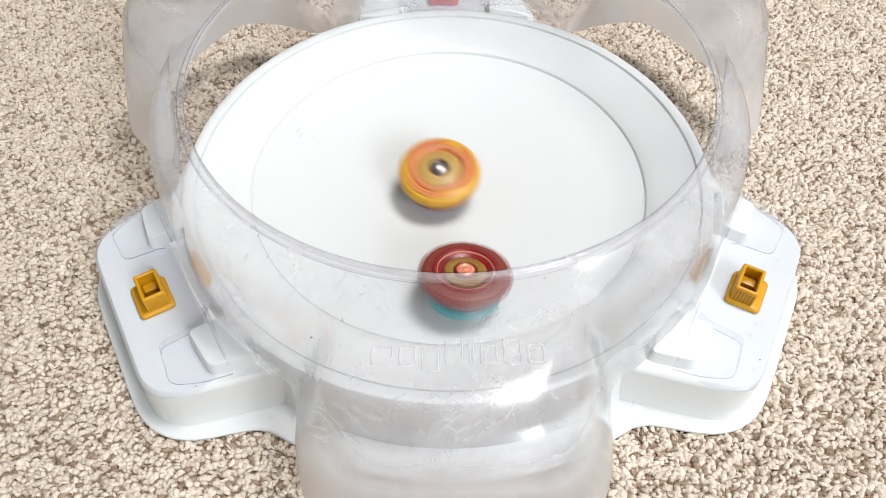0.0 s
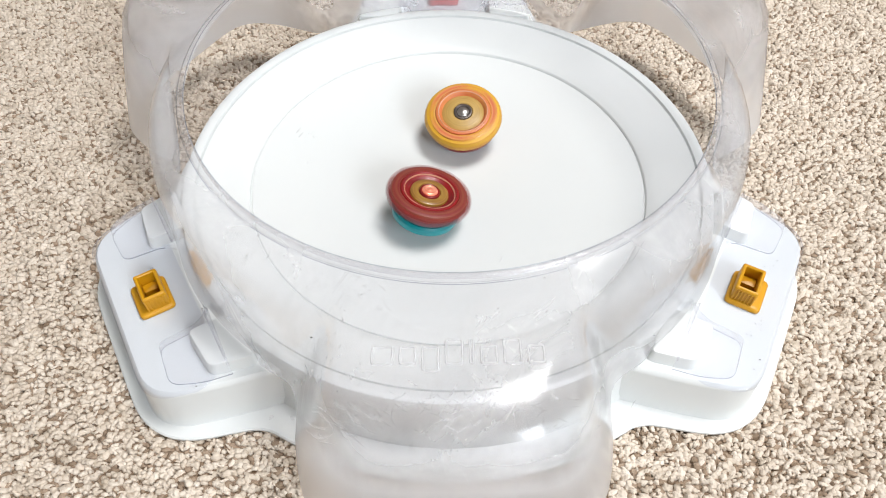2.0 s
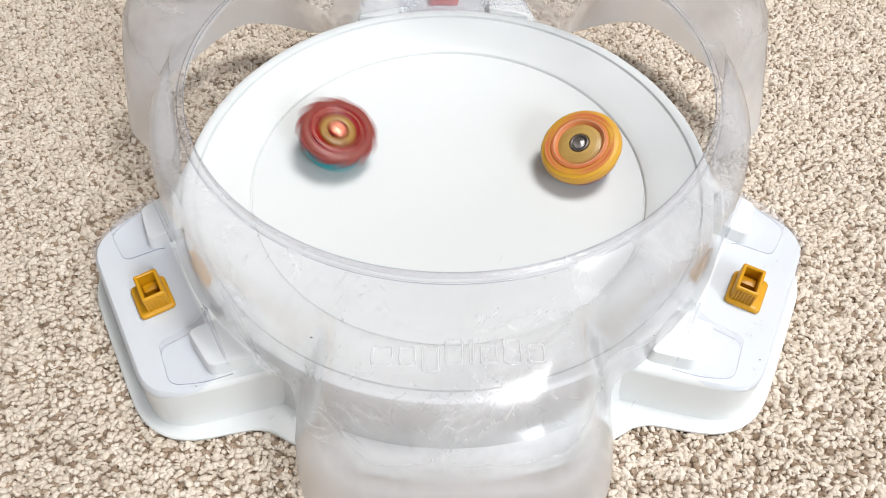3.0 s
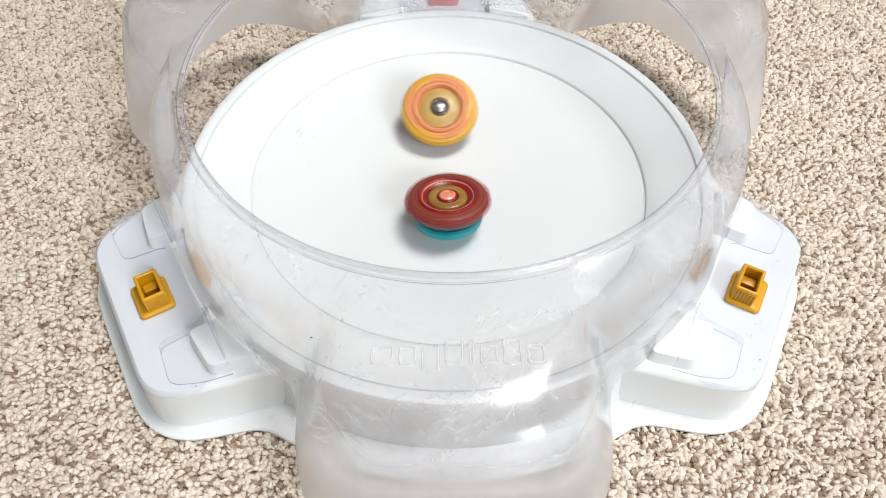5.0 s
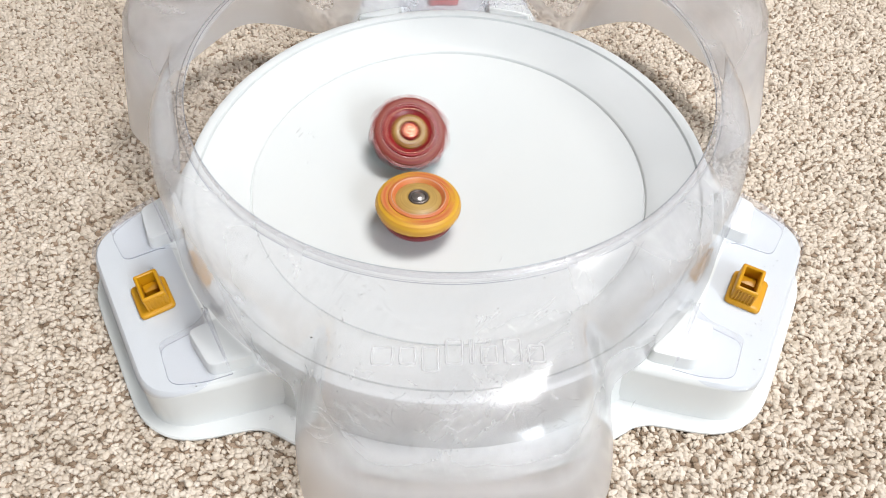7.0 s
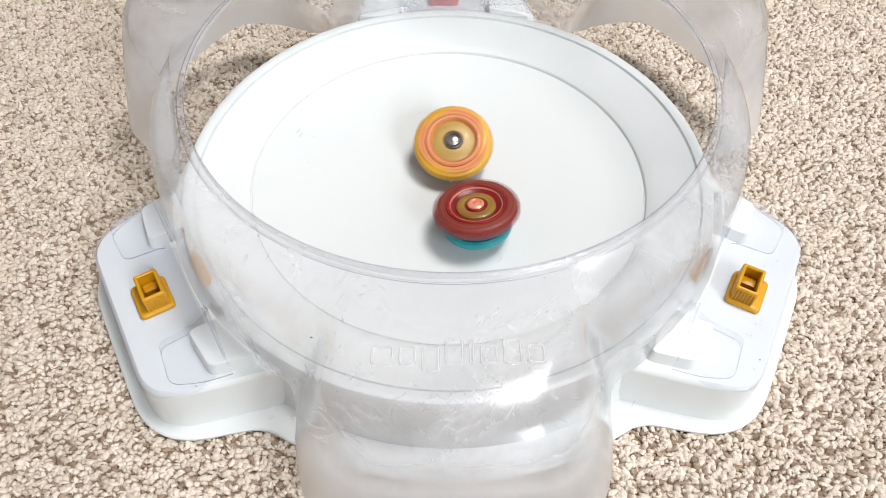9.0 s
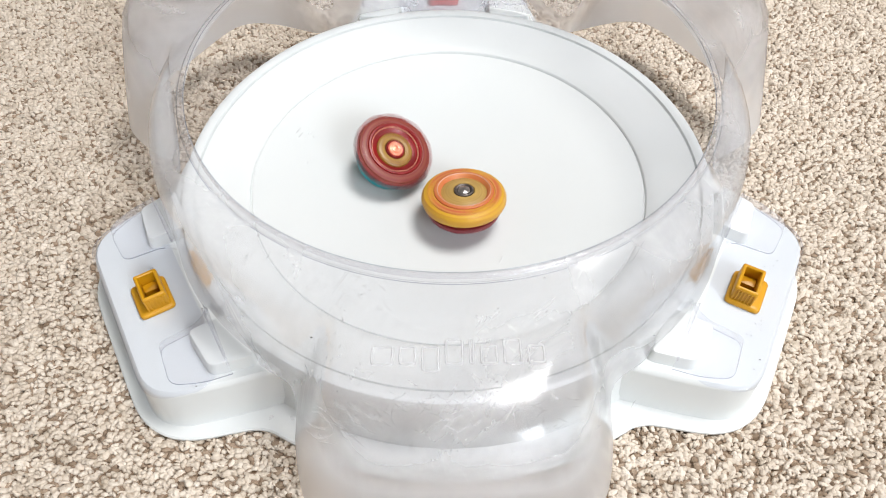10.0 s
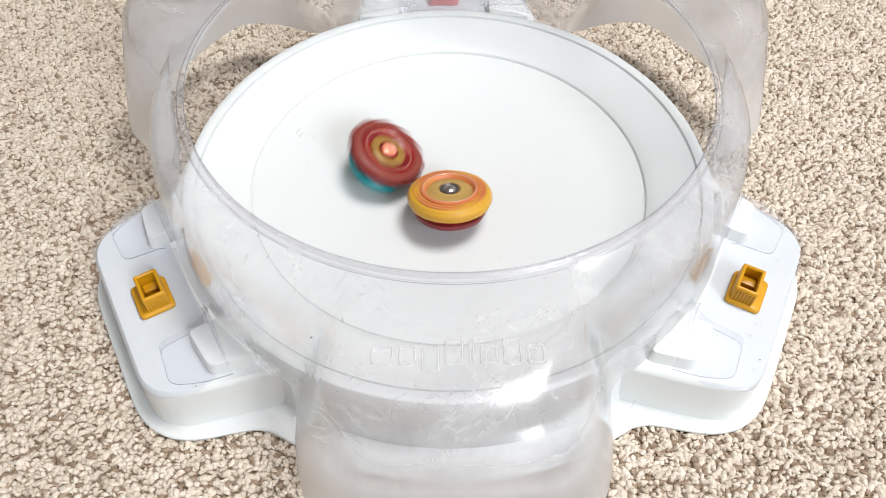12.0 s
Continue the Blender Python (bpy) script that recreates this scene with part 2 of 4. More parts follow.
# ---- mesh helpers ----
def part(name, bm, mat, parent=None, label="", smooth=True):
    me = bpy.data.meshes.new(name)
    bmesh.ops.recalc_face_normals(bm, faces=bm.faces)
    bm.to_mesh(me)
    bm.free()
    me.materials.append(mat)
    if smooth:
        me.shade_smooth()
        me.set_sharp_from_angle(angle=radians(38))
    ob = new(name, me)
    ob.parent = parent
    return tagged(ob, label)


def thing(name, label, category, group="", m=None):
    ob = new(name)
    ob.empty_display_size = 0.02
    if m:
        ob.matrix_world = m
    return tagged(ob, label, category, group)


def lathe(profile, segs=96, radius=None, bm=None):
    """Turns (r, z) pairs about the z axis; radius(r, angle, i) may shape the outline. A pair with r = 0 closes to a point."""
    bm = bm or bmesh.new()
    rings = []
    for i, (r, z) in enumerate(profile):
        if r < 1e-6:
            rings.append([bm.verts.new((0, 0, z))])
            continue
        ring = []
        for k in range(segs):
            a = 2 * math.pi * k / segs
            q = radius(r, a, i) if radius else r
            ring.append(bm.verts.new((q * math.cos(a), q * math.sin(a), z)))
        rings.append(ring)
    for a, b in zip(rings, rings[1:]):
        for k in range(segs):
            j = (k + 1) % segs
            if len(a) == 1:
                bm.faces.new((a[0], b[k], b[j]))
            elif len(b) == 1:
                bm.faces.new((a[k], b[0], a[j]))
            else:
                bm.faces.new((a[k], b[k], b[j], a[j]))
    return bm


def round_outline(corners, radii, steps=8):
    """A closed outline with its corners rounded; corners in order, a radius for each."""
    pts = []
    for i, (c, r) in enumerate(zip(corners, radii)):
        c, p, q = Vector(c), Vector(corners[i - 1]), Vector(corners[(i + 1) % len(corners)])
        d1, d2 = (p - c), (q - c)
        cut = min(r, d1.length * 0.48, d2.length * 0.48)
        a, b = c + d1.normalized() * cut, c + d2.normalized() * cut
        for s in range(steps + 1):
            t = s / steps
            pts.append((1 - t) ** 2 * a + 2 * t * (1 - t) * c + t ** 2 * b)
    return pts


def inset(pts, d):
    """Moves an anticlockwise outline inwards by d."""
    out = []
    for i, p in enumerate(pts):
        t = (pts[(i + 1) % len(pts)] - pts[i - 1]).normalized()
        out.append(p + Vector((-t.y, t.x)) * d)
    return out


def prism(levels, bm=None, cap=True):
    """Stacks equal-length outlines [(points, z), ...] into one solid."""
    bm = bm or bmesh.new()
    rings = [[bm.verts.new((p[0], p[1], z)) for p in pts] for pts, z in levels]
    n = len(rings[0])
    for a, b in zip(rings, rings[1:]):
        for k in range(n):
            j = (k + 1) % n
            bm.faces.new((a[k], a[j], b[j], b[k]))
    if cap:
        bm.faces.new(rings[0][::-1])
        bm.faces.new(rings[-1])
    return bm


def box(x0, x1, y0, y1, z0, z1, r=0.0008, corner=0.001, bm=None):
    """A box with rounded upright edges and a bevelled top."""
    o = round_outline([(x0, y0), (x1, y0), (x1, y1), (x0, y1)], [corner] * 4, 3)
    return prism([(o, z0), (o, z1 - r), (inset(o, r * 0.3), z1 - r * 0.3), (inset(o, r), z1)], bm)


def slab(name, x0, x1, y0, y1, z0, z1, mat, label, category):
    bm = bmesh.new()
    bmesh.ops.create_cube(bm, size=1)
    for v in bm.verts:
        v.co = ((x0, x1)[v.co.x > 0], (y0, y1)[v.co.y > 0], (z0, z1)[v.co.z > 0])
    return tagged(part(name, bm, mat, smooth=False), label, category, kind="structure")


# ---- the room: carpet, unseen plain walls and ceiling added to shape bounced light ----
slab("floor", -2.3, 2.3, -2.3, 2.3, -0.06, -0.0045, FLOOR_PILE, "cream and brown carpeted floor", "floor")
slab("wall_east", 2.3, 2.4, -2.3, 2.3, -0.06, 2.4, PAINT, "plain pale painted wall", "wall")
slab("wall_west", -2.4, -2.3, -2.3, 2.3, -0.06, 2.4, PAINT, "plain pale painted wall", "wall")
slab("wall_north", -2.4, 2.4, 2.3, 2.4, -0.06, 2.4, GREY_PAINT, "unseen plain warm grey wall that dims the cover's reflections", "wall")
slab("ceiling", -2.4, 2.4, -2.4, 2.4, 2.4, 2.5, GREY_PAINT, "unseen plain warm grey ceiling that dims the cover's reflections", "ceiling")


def window_wall():
    """The unseen wall behind, with a window opening added for the daylight fill."""
    bm = bmesh.new()
    for x0, x1, z0, z1 in ((-2.4, 0.9, -0.06, 2.4), (2.0, 2.4, -0.06, 2.4), (0.9, 2.0, -0.06, 1.0), (0.9, 2.0, 2.25, 2.4)):
        g = bmesh.ops.create_cube(bm, size=1)["verts"]
        for v in g:
            v.co = ((x0, x1)[v.co.x > 0], (-2.4, -2.3)[v.co.y > 0], (z0, z1)[v.co.z > 0])
    tagged(part("wall_south", bm, PAINT, smooth=False), "unseen plain pale painted wall with a window opening for the fill", "wall", kind="structure")


window_wall()


def carpet_loops():
    """Loop pile: some hundred thousand small lopsided domes of yarn, in uneven rows."""
    rng = np.random.default_rng(5)
    step = 0.00222
    xs, ys = np.arange(-0.46, 0.46, step), np.arange(-0.25, 0.36, step)
    gx, gy = np.meshgrid(xs, ys)
    gx = gx + (np.arange(len(ys)) % 2)[:, None] * step * 0.5
    px = (gx + rng.normal(0, 0.00055, gx.shape)).ravel()
    py = (gy + rng.normal(0, 0.0006, gx.shape)).ravel()
    keep = np.hypot(px, py) > 0.150
    px, py = px[keep], py[keep]
    n = len(px)
    # low places, whose brown colour stands in for shade between the loops
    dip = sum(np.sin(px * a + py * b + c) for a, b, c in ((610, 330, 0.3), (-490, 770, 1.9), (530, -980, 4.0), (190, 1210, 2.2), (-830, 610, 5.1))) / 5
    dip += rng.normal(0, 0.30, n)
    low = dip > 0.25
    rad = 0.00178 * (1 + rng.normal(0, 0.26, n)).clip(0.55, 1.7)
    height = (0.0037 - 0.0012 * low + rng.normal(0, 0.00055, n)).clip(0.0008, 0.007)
    turn, stretch = rng.normal(0.1, 0.6, n), rng.uniform(0.85, 1.55, n)
    segs, prof = 5, ((1.0, -0.5), (1.0, 0.50), (0.72, 0.91))
    co = np.zeros((n, segs * 3 + 1, 3))
    lx, ly = rng.normal(0, 0.0004, n), rng.normal(0, 0.0004, n)
    for i, (r, z) in enumerate(prof):
        for k in range(segs):
            a = 2 * np.pi * k / segs
            wob = 1 + rng.normal(0, 0.17, n)
            ux, uy = np.cos(a) * stretch * rad * r * wob, np.sin(a) / stretch * rad * r * wob
            co[:, i * segs + k, 0] = px + ux * np.cos(turn) - uy * np.sin(turn) + lx * i
            co[:, i * segs + k, 1] = py + ux * np.sin(turn) + uy * np.cos(turn) + ly * i
            co[:, i * segs + k, 2] = -0.0045 + height * z
    co[:, -1] = np.stack([px + lx * 2.4, py + ly * 2.4, -0.0045 + height], -1)
    quads, tris = [], []
    for i in range(2):
        for k in range(segs):
            j = (k + 1) % segs
            quads.append((i * segs + k, i * segs + j, (i + 1) * segs + j, (i + 1) * segs + k))
    for k in range(segs):
        tris.append((2 * segs + k, 2 * segs + (k + 1) % segs, 3 * segs))
    base = (np.arange(n) * (3 * segs + 1))[:, None]
    pattern = np.array([v for f in quads + tris for v in f])
    sizes = np.array([4] * len(quads) + [3] * len(tris))
    loops = (base + pattern[None]).ravel().astype(np.int32)
    totals = np.tile(sizes, n).astype(np.int32)
    starts = np.concatenate([[0], np.cumsum(totals)[:-1]]).astype(np.int32)
    me = bpy.data.meshes.new("carpet")
    me.vertices.add(co.shape[0] * co.shape[1])
    me.vertices.foreach_set("co", co.ravel().astype(np.float32))
    me.loops.add(len(loops))
    me.loops.foreach_set("vertex_index", loops)
    me.polygons.add(len(totals))
    me.polygons.foreach_set("loop_start", starts)
    me.update(calc_edges=True)
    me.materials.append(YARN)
    me.materials.append(GAP_SHADE_YARN)
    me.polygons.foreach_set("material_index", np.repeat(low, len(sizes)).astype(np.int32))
    me.shade_smooth()
    tagged(new("carpet", me), "cream and brown loop-pile carpet with nubby uneven tufts, the low ones browned for shade", "carpet", kind="stuff")

    # a brown sheet that paints the shade seen down between the loops
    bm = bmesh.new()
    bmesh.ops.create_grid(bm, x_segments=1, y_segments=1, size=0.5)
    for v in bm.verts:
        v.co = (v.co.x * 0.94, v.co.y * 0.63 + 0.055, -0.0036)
    tagged(part("carpet_gap_sheet", bm, GAP_SHADE_YARN, smooth=False), "brown sheet under the carpet loops, standing for shade between them", "carpet", kind="structure")


carpet_loops()


# ---- the stadium: a white dish with three lugs on a thin flange ----
LUGS, POCKETS = (90, 210, 330), (30, 150, 270)
stadium = thing("battle_stadium", "white plastic spinning-top arena dish with three lugs on carpet", "toy arena")


def dish():
    inner = [(0.0, 0.0180)]
    for k in range(1, 17):
        r = 0.1250 * k / 16
        inner.append((r, 0.018 + 0.0123 * (r / 0.1262) ** 2))
    inner += [(0.1255, 0.0291), (0.1262, 0.0291), (0.1266, 0.0309), (0.1272, 0.0314), (0.134, 0.0331), (0.146, 0.0366), (0.1548, 0.0394), (0.1568, 0.0400),
              (0.1573, 0.0388), (0.1578, 0.0388), (0.1584, 0.0408), (0.1610, 0.0416), (0.1635, 0.0416), (0.1648, 0.0411), (0.1654, 0.0400),
              (0.1672, 0.0300), (0.1705, 0.0060), (0.1722, 0.0022), (0.1722, 0.0006), (0.165, 0.0006), (0.158, 0.036), (0.12, 0.0245), (0.0, 0.0140)]
    return lathe(inner, 160)


part("dish", dish(), WHITE, stadium, "glossy white dish with a faint ring step")


def flange_outline():
    """One thin plate under all: it runs round the dish and out under each lug."""
    pts = []
    for lug in LUGS:
        half = [(0.2251, 0.0), (0.2251, 0.030), (0.2246, 0.043), (0.2215, 0.0545), (0.2150, 0.0650), (0.2060, 0.0722), (0.1960, 0.0768), (0.1820, 0.0812),
                (0.1720, 0.0850), (0.1655, 0.0905), (0.1625, 0.0960)]
        t = radians(lug)
        for u, v in [(u, -v) for u, v in half[:0:-1]] + half:
            pts.append(Vector((u * math.cos(t) - v * math.sin(t), u * math.sin(t) + v * math.cos(t))))
        for k in range(1, 16):
            a = t + radians(34 + 52 * k / 16)
            r = 0.1890 + 0.0015 * math.sin(math.pi * k / 16)
            pts.append(Vector((r * math.cos(a), r * math.sin(a))))
    return pts


def rounded_off(pts, times=2):
    """Cuts the corners of a closed outline, to make it run smoothly."""
    for _ in range(times):
        pts = [p * a + q * (1 - a) for p, q in zip(pts, pts[1:] + pts[:1]) for a in (0.75, 0.25)]
    return pts


FO = rounded_off(flange_outline())
part("flange", prism([(inset(FO, 0.0005), -0.0015), (FO, -0.0005), (FO, 0.0010), (inset(FO, 0.0009), 0.0018)]), WHITE, stadium)


def turned(name, bm, mat, parent, degrees, label=""):
    ob = part(name, bm, mat, parent, label)
    ob.rotation_euler = (0, 0, radians(degrees))
    return ob


def sided(corners, s):
    """The outline as it stands for s = 1, mirrored along the lug for s = -1."""
    return corners if s > 0 else [(x, -y) for x, y in reversed(corners)]


def holed_cap(bm, ring, z):
    """Closes a ring of vertices, but for the square well into which a clip is sunk."""
    well = [bm.verts.new((x, y, z)) for x, y in ((0.1860, -0.0076), (0.1950, -0.0076), (0.1950, 0.0076), (0.1860, 0.0076))]
    edges = [bm.edges.get((a, b)) or bm.edges.new((a, b)) for loop in (ring, well) for a, b in zip(loop, loop[1:] + loop[:1])]
    bmesh.ops.triangle_fill(bm, use_beauty=True, edges=edges)
    return bm


def lug_solid():
    o = round_outline([(0.140, -0.0790), (0.176, -0.0705), (0.2142, -0.0590), (0.2142, 0.0590), (0.176, 0.0705), (0.140, 0.0790)], [0.008, 0.01, 0.030, 0.030, 0.01, 0.008], 10)
    bm = prism([(inset(o, -0.0035), 0.0012), (inset(o, -0.0022), 0.004), (o, 0.0295), (inset(o, 0.0006), 0.0317), (inset(o, 0.0022), 0.0331)], cap=False)
    return holed_cap(bm, list(bm.verts)[-len(o):], 0.0331)


for lug in LUGS:
    l = turned("lug", lug_solid(), WHITE, stadium, lug, "white plastic lug with rounded corners")
    for s in (-1, 1):
        o = round_outline(sided([(0.157, 0.0350), (0.1822, 0.0350), (0.1795, 0.0612), (0.157, 0.0670)], s), [0.004] * 4, 5)
        part("stop_block", prism([(inset(o, -0.0016), 0.0320), (o, 0.0398), (inset(o, 0.0004), 0.0408), (inset(o, 0.0012), 0.0412)]), WHITE, l)


def scuffs():
    """Short grey strokes worn into the dish."""
    rng = random.Random(8)
    bm = bmesh.new()
    for x, y in ((-0.1021, 0.0444), (-0.0999, 0.0406), (-0.0945, 0.0434), (-0.0915, 0.0406), (-0.0931, 0.0167), (0.0262, 0.1316), (0.0311, -0.0627), (-0.1224, 0.0668)):
        z = 0.018 + 0.0123 * (math.hypot(x, y) / 0.1262) ** 2
        a, half, w = rng.uniform(0.9, 1.9), rng.uniform(0.0006, 0.0026), 0.00022
        c, s = math.cos(a), math.sin(a)
        o = [Vector((x + c * p - s * q, y + s * p + c * q)) for p, q in ((-half, 0), (0, -w), (half, 0), (0, w))]
        prism([(o, z - 0.0004), (o, z + 0.0007)], bm)
    tagged(part("scuff_marks", bm, GREY, stadium, "short grey scuff marks"), kind="stuff")


scuffs()


# ---- the clear cover ----
cover = thing("clear_cover", "scuffed clear plastic arena cover with round opening and three bulging pockets", "toy cover")


def pocket_plan(a, z):
    """The plan radius of the nearest pocket's rounded, tapering box at angle a (radians) and height z."""
    d = radians(min((abs((math.degrees(a) - p + 180) % 360 - 180) for p in POCKETS)))
    rise = (z - 0.030) / 0.070
    u, v, p = (0.2230 - 0.005 * rise) / max(math.cos(d), 0.2), (0.0800 - 0.0150 * rise) / max(math.sin(d), 0.02), 7.0 - 2.6 * rise
    return (u ** -p + v ** -p) ** (-1 / p)


def cover_shell():
    """From the opening's rim out over the shoulder and down; past the lugs the wall swells into the pockets."""
    main = [(0.1450, 0.1185), (0.1490, 0.1176), (0.1545, 0.1154), (0.1585, 0.1128), (0.1615, 0.1095), (0.1636, 0.1060), (0.1650, 0.1010), (0.1658, 0.0950), (0.1664, 0.0890), (0.1672, 0.0780), (0.1688, 0.0580), (0.1700, 0.0430), (0.1712, 0.0345)]
    bulge = [(0.1450, 0.0, 0.1185), (0.152, 0.0, 0.1184), (0.160, 0.0, 0.1184), (0, -0.0270, 0.1181), (0, -0.0200, 0.1174), (0, -0.0130, 0.1156), (0, -0.0070, 0.1125), (0, -0.0030, 0.1083), (0, -0.0008, 0.1030), (0, 0.0, 0.0930), (0, 0.0, 0.0720), (0, 0.0, 0.0500), (0, 0.0, 0.0300)]
    segs = 300
    bm = bmesh.new()
    rings = []
    for (mr, mz), (br, off, bz) in zip(main, bulge):
        ring = []
        for k in range(segs):
            a = 2 * math.pi * k / segs
            plan = pocket_plan(a, bz)
            full = (mr ** 14 + (plan + off) ** 14) ** (1 / 14)
            w = min(max((plan - 0.152) / 0.042, 0), 1)
            w = w * w * (3 - 2 * w)
            pr = br if br else full
            r, z = mr + (pr - mr) * w, mz + (bz - mz) * w
            from_lug = min(abs((math.degrees(a) - lug + 180) % 360 - 180) for lug in LUGS)
            if 8.8 < from_lug < 23.0 and z < 0.0424:  # it is lifted over the feet
                r, z = 0.1700, 0.0424
            ring.append(bm.verts.new((r * math.cos(a), r * math.sin(a), z)))
        rings.append(ring)
    for p, q in zip(rings, rings[1:]):
        for k in range(segs):
            j = (k + 1) % segs
            bm.faces.new((p[k], q[k], q[j], p[j]))
    return bm


shell = part("shell", cover_shell(), CLEAR, cover, "hazy clear plastic wall with scratches")
part("opening_rim", lathe([(0.1424, 0.1168), (0.1416, 0.1196), (0.1419, 0.1207), (0.1429, 0.1210), (0.1440, 0.1206), (0.1450, 0.1196), (0.1453, 0.1182)], 200), CLEAR_RIM, cover, "rounded clear rim round the opening")


# grey rings painted for the dark lines along the clear rim
for r, z in ((0.1457, 0.1180), (0.1415, 0.1206)):
    part("rim_edge", lathe([(r - 0.0002, z), (r, z + 0.0003), (r + 0.0003, z)], 200), GREY_LINE, cover, "thin grey line painted for the rim's dark edge").visible_shadow = False


def open_end(bm):
    """Takes away the upright faces where a foot runs into the wall."""
    inner = [f for f in bm.faces if abs(f.normal.z) < 0.9 and all(v.co.x < 0.1704 for v in f.verts)]
    bmesh.ops.delete(bm, geom=inner, context="FACES")
    return bm


def foot_outline(s):
    radii = [0.0004, 0.008, 0.005, 0.005, 0.008, 0.001]
    return round_outline(sided([(0.1692, 0.0255), (0.1762, 0.0322), (0.1985, 0.0336), (0.2003, 0.0565), (0.1860, 0.0640), (0.1692, 0.0672)], s), radii if s > 0 else radii[::-1], 6)


def foot_shell(s):
    """A hollow raised foot of the cover, lying over a stop block of a lug."""
    o = foot_outline(s)
    bm = bmesh.new()
    prism([(o, 0.0336), (inset(o, 0.0010), 0.0412), (inset(o, 0.0020), 0.0424)], bm, cap=False)
    bm.faces.new([v for v in bm.verts][-len(o):])
    bm.normal_update()
    return open_end(bm)


def foot_edge(s):
    """A grey strip for the step's shadow line where the foot meets the sheet."""
    o = foot_outline(s)
    bm = bmesh.new()
    prism([(inset(o, -0.0002), 0.0337), (inset(o, -0.0002), 0.0341), (inset(o, 0.0001), 0.0342)], bm, cap=False)
    bm.normal_update()
    bmesh.ops.delete(bm, geom=[f for f in bm.faces if all(v.co.x < 0.1760 for v in f.verts)], context="FACES")
    return bm


def tab_sheet():
    """The thin clear sheet that lies on a lug and laps its edge."""
    o = round_outline([(0.1720, -0.0600), (0.184, -0.0675), (0.2145, -0.0590), (0.2145, 0.0590), (0.184, 0.0675), (0.1720, 0.0600)], [0.005, 0.01, 0.030, 0.030, 0.01, 0.005], 10)
    bm = bmesh.new()
    prism([(o, 0.0312), (inset(o, 0.0002), 0.0329), (inset(o, 0.0009), 0.0335)], bm, cap=False)
    return holed_cap(bm, list(bm.verts)[-len(o):], 0.0335)


for lug in LUGS:
    turned("tab", tab_sheet(), TAB, cover, lug, "thin clear sheet over a lug").visible_shadow = False
    for s in (-1, 1):
        foot = turned("foot", foot_shell(s), CLEAR_FOOT, cover, lug, "hollow clear plastic foot")
        foot.visible_shadow = False
        part("shadow_line", foot_edge(s), GREY_LINE, foot, "thin grey line painted for the step's shadow").visible_shadow = False


def emblem_bars():
    """Plain raised shapes on the front pocket, in the place of its moulded lettering."""
    widths = (0.0090, 0.0070, 0.0072, 0.0076, 0.0024, 0.0072, 0.0076, 0.0072)
    rise = (0.0, 0.0, -0.003, 0.003, 0.003, 0.0, 0.003, 0.0)
    x = -0.0345
    for w, r in zip(widths, rise):
        bm = bmesh.new()
        o = round_outline([(x, -0.0045 + min(r, 0)), (x + w, -0.0045 + min(r, 0)), (x + w, 0.0040 + max(r, 0)), (x, 0.0040 + max(r, 0))], [0.0016] * 4, 4)
        hole = inset(o, 0.0011)
        a = [bm.verts.new((p.x, p.y, 0)) for p in o]
        b = [bm.verts.new((p.x, p.y, 0.0008)) for p in inset(o, 0.0003)]
        c = [bm.verts.new((p.x, p.y, 0.0008)) for p in inset(o, 0.0008)]
        d = [bm.verts.new((p.x, p.y, 0)) for p in hole]
        n = len(a)
        for p, q in ((a, b), (b, c), (c, d)):
            for k in range(n):
                j = (k + 1) % n
                bm.faces.new((p[k], p[j], q[j], q[k]))
        ob = part("raised_emblem_bar", bm, EMBOSS, cover)
        ob.matrix_local = pose(0.0000, -0.1790, 0.1182, 1, 0, 0)
        x += w + 0.0019


emblem_bars()


def crack():
    """A fine crack that runs from the rim down over the shoulder beside the front pocket."""
    path = [(0.0830, -0.1240, 0.1179), (0.0802, -0.1284, 0.1178), (0.0768, -0.1335, 0.1172), (0.0745, -0.1352, 0.1170), (0.0700, -0.1402, 0.1174), (0.0652, -0.1452, 0.1181), (0.0600, -0.1506, 0.1184)]
    bm = bmesh.new()
    rows = []
    for i, (x, y, z) in enumerate(path):
        w = 0.00022 * (1 - i / len(path)) + 0.00006
        rows.append([bm.verts.new((x - w, y - w, z + 0.0004)), bm.verts.new((x + w, y + w, z + 0.0004))])
    for p, q in zip(rows, rows[1:]):
        bm.faces.new((p[0], p[1], q[1], q[0]))
    part("crack", bm, GREY_LINE, cover, "fine grey crack").visible_shadow = False
    bm = bmesh.new()
    for v in bmesh.ops.create_icosphere(bm, subdivisions=2, radius=0.0005)["verts"]:
        v.co = (v.co.x - 0.0584, v.co.y * 0.8 - 0.1709, v.co.z * 0.4 + 0.1185)
    part("dirt_speck", bm, DIRT, cover, "tiny dark speck")


crack()


def shoulder_height(u):
    """The height of a pocket's top, u metres out from the axis."""
    steps = [(0.1450, 0.1185), (0.1600, 0.1184), (0.1902, 0.1181), (0.1972, 0.1174), (0.2042, 0.1156), (0.2102, 0.1125), (0.2142, 0.1083), (0.2164, 0.1030)]
    for (u0, z0), (u1, z1) in zip(steps, steps[1:]):
        if u <= u1:
            return z0 + (z1 - z0) * (u - u0) / (u1 - u0)
    return steps[-1][1]


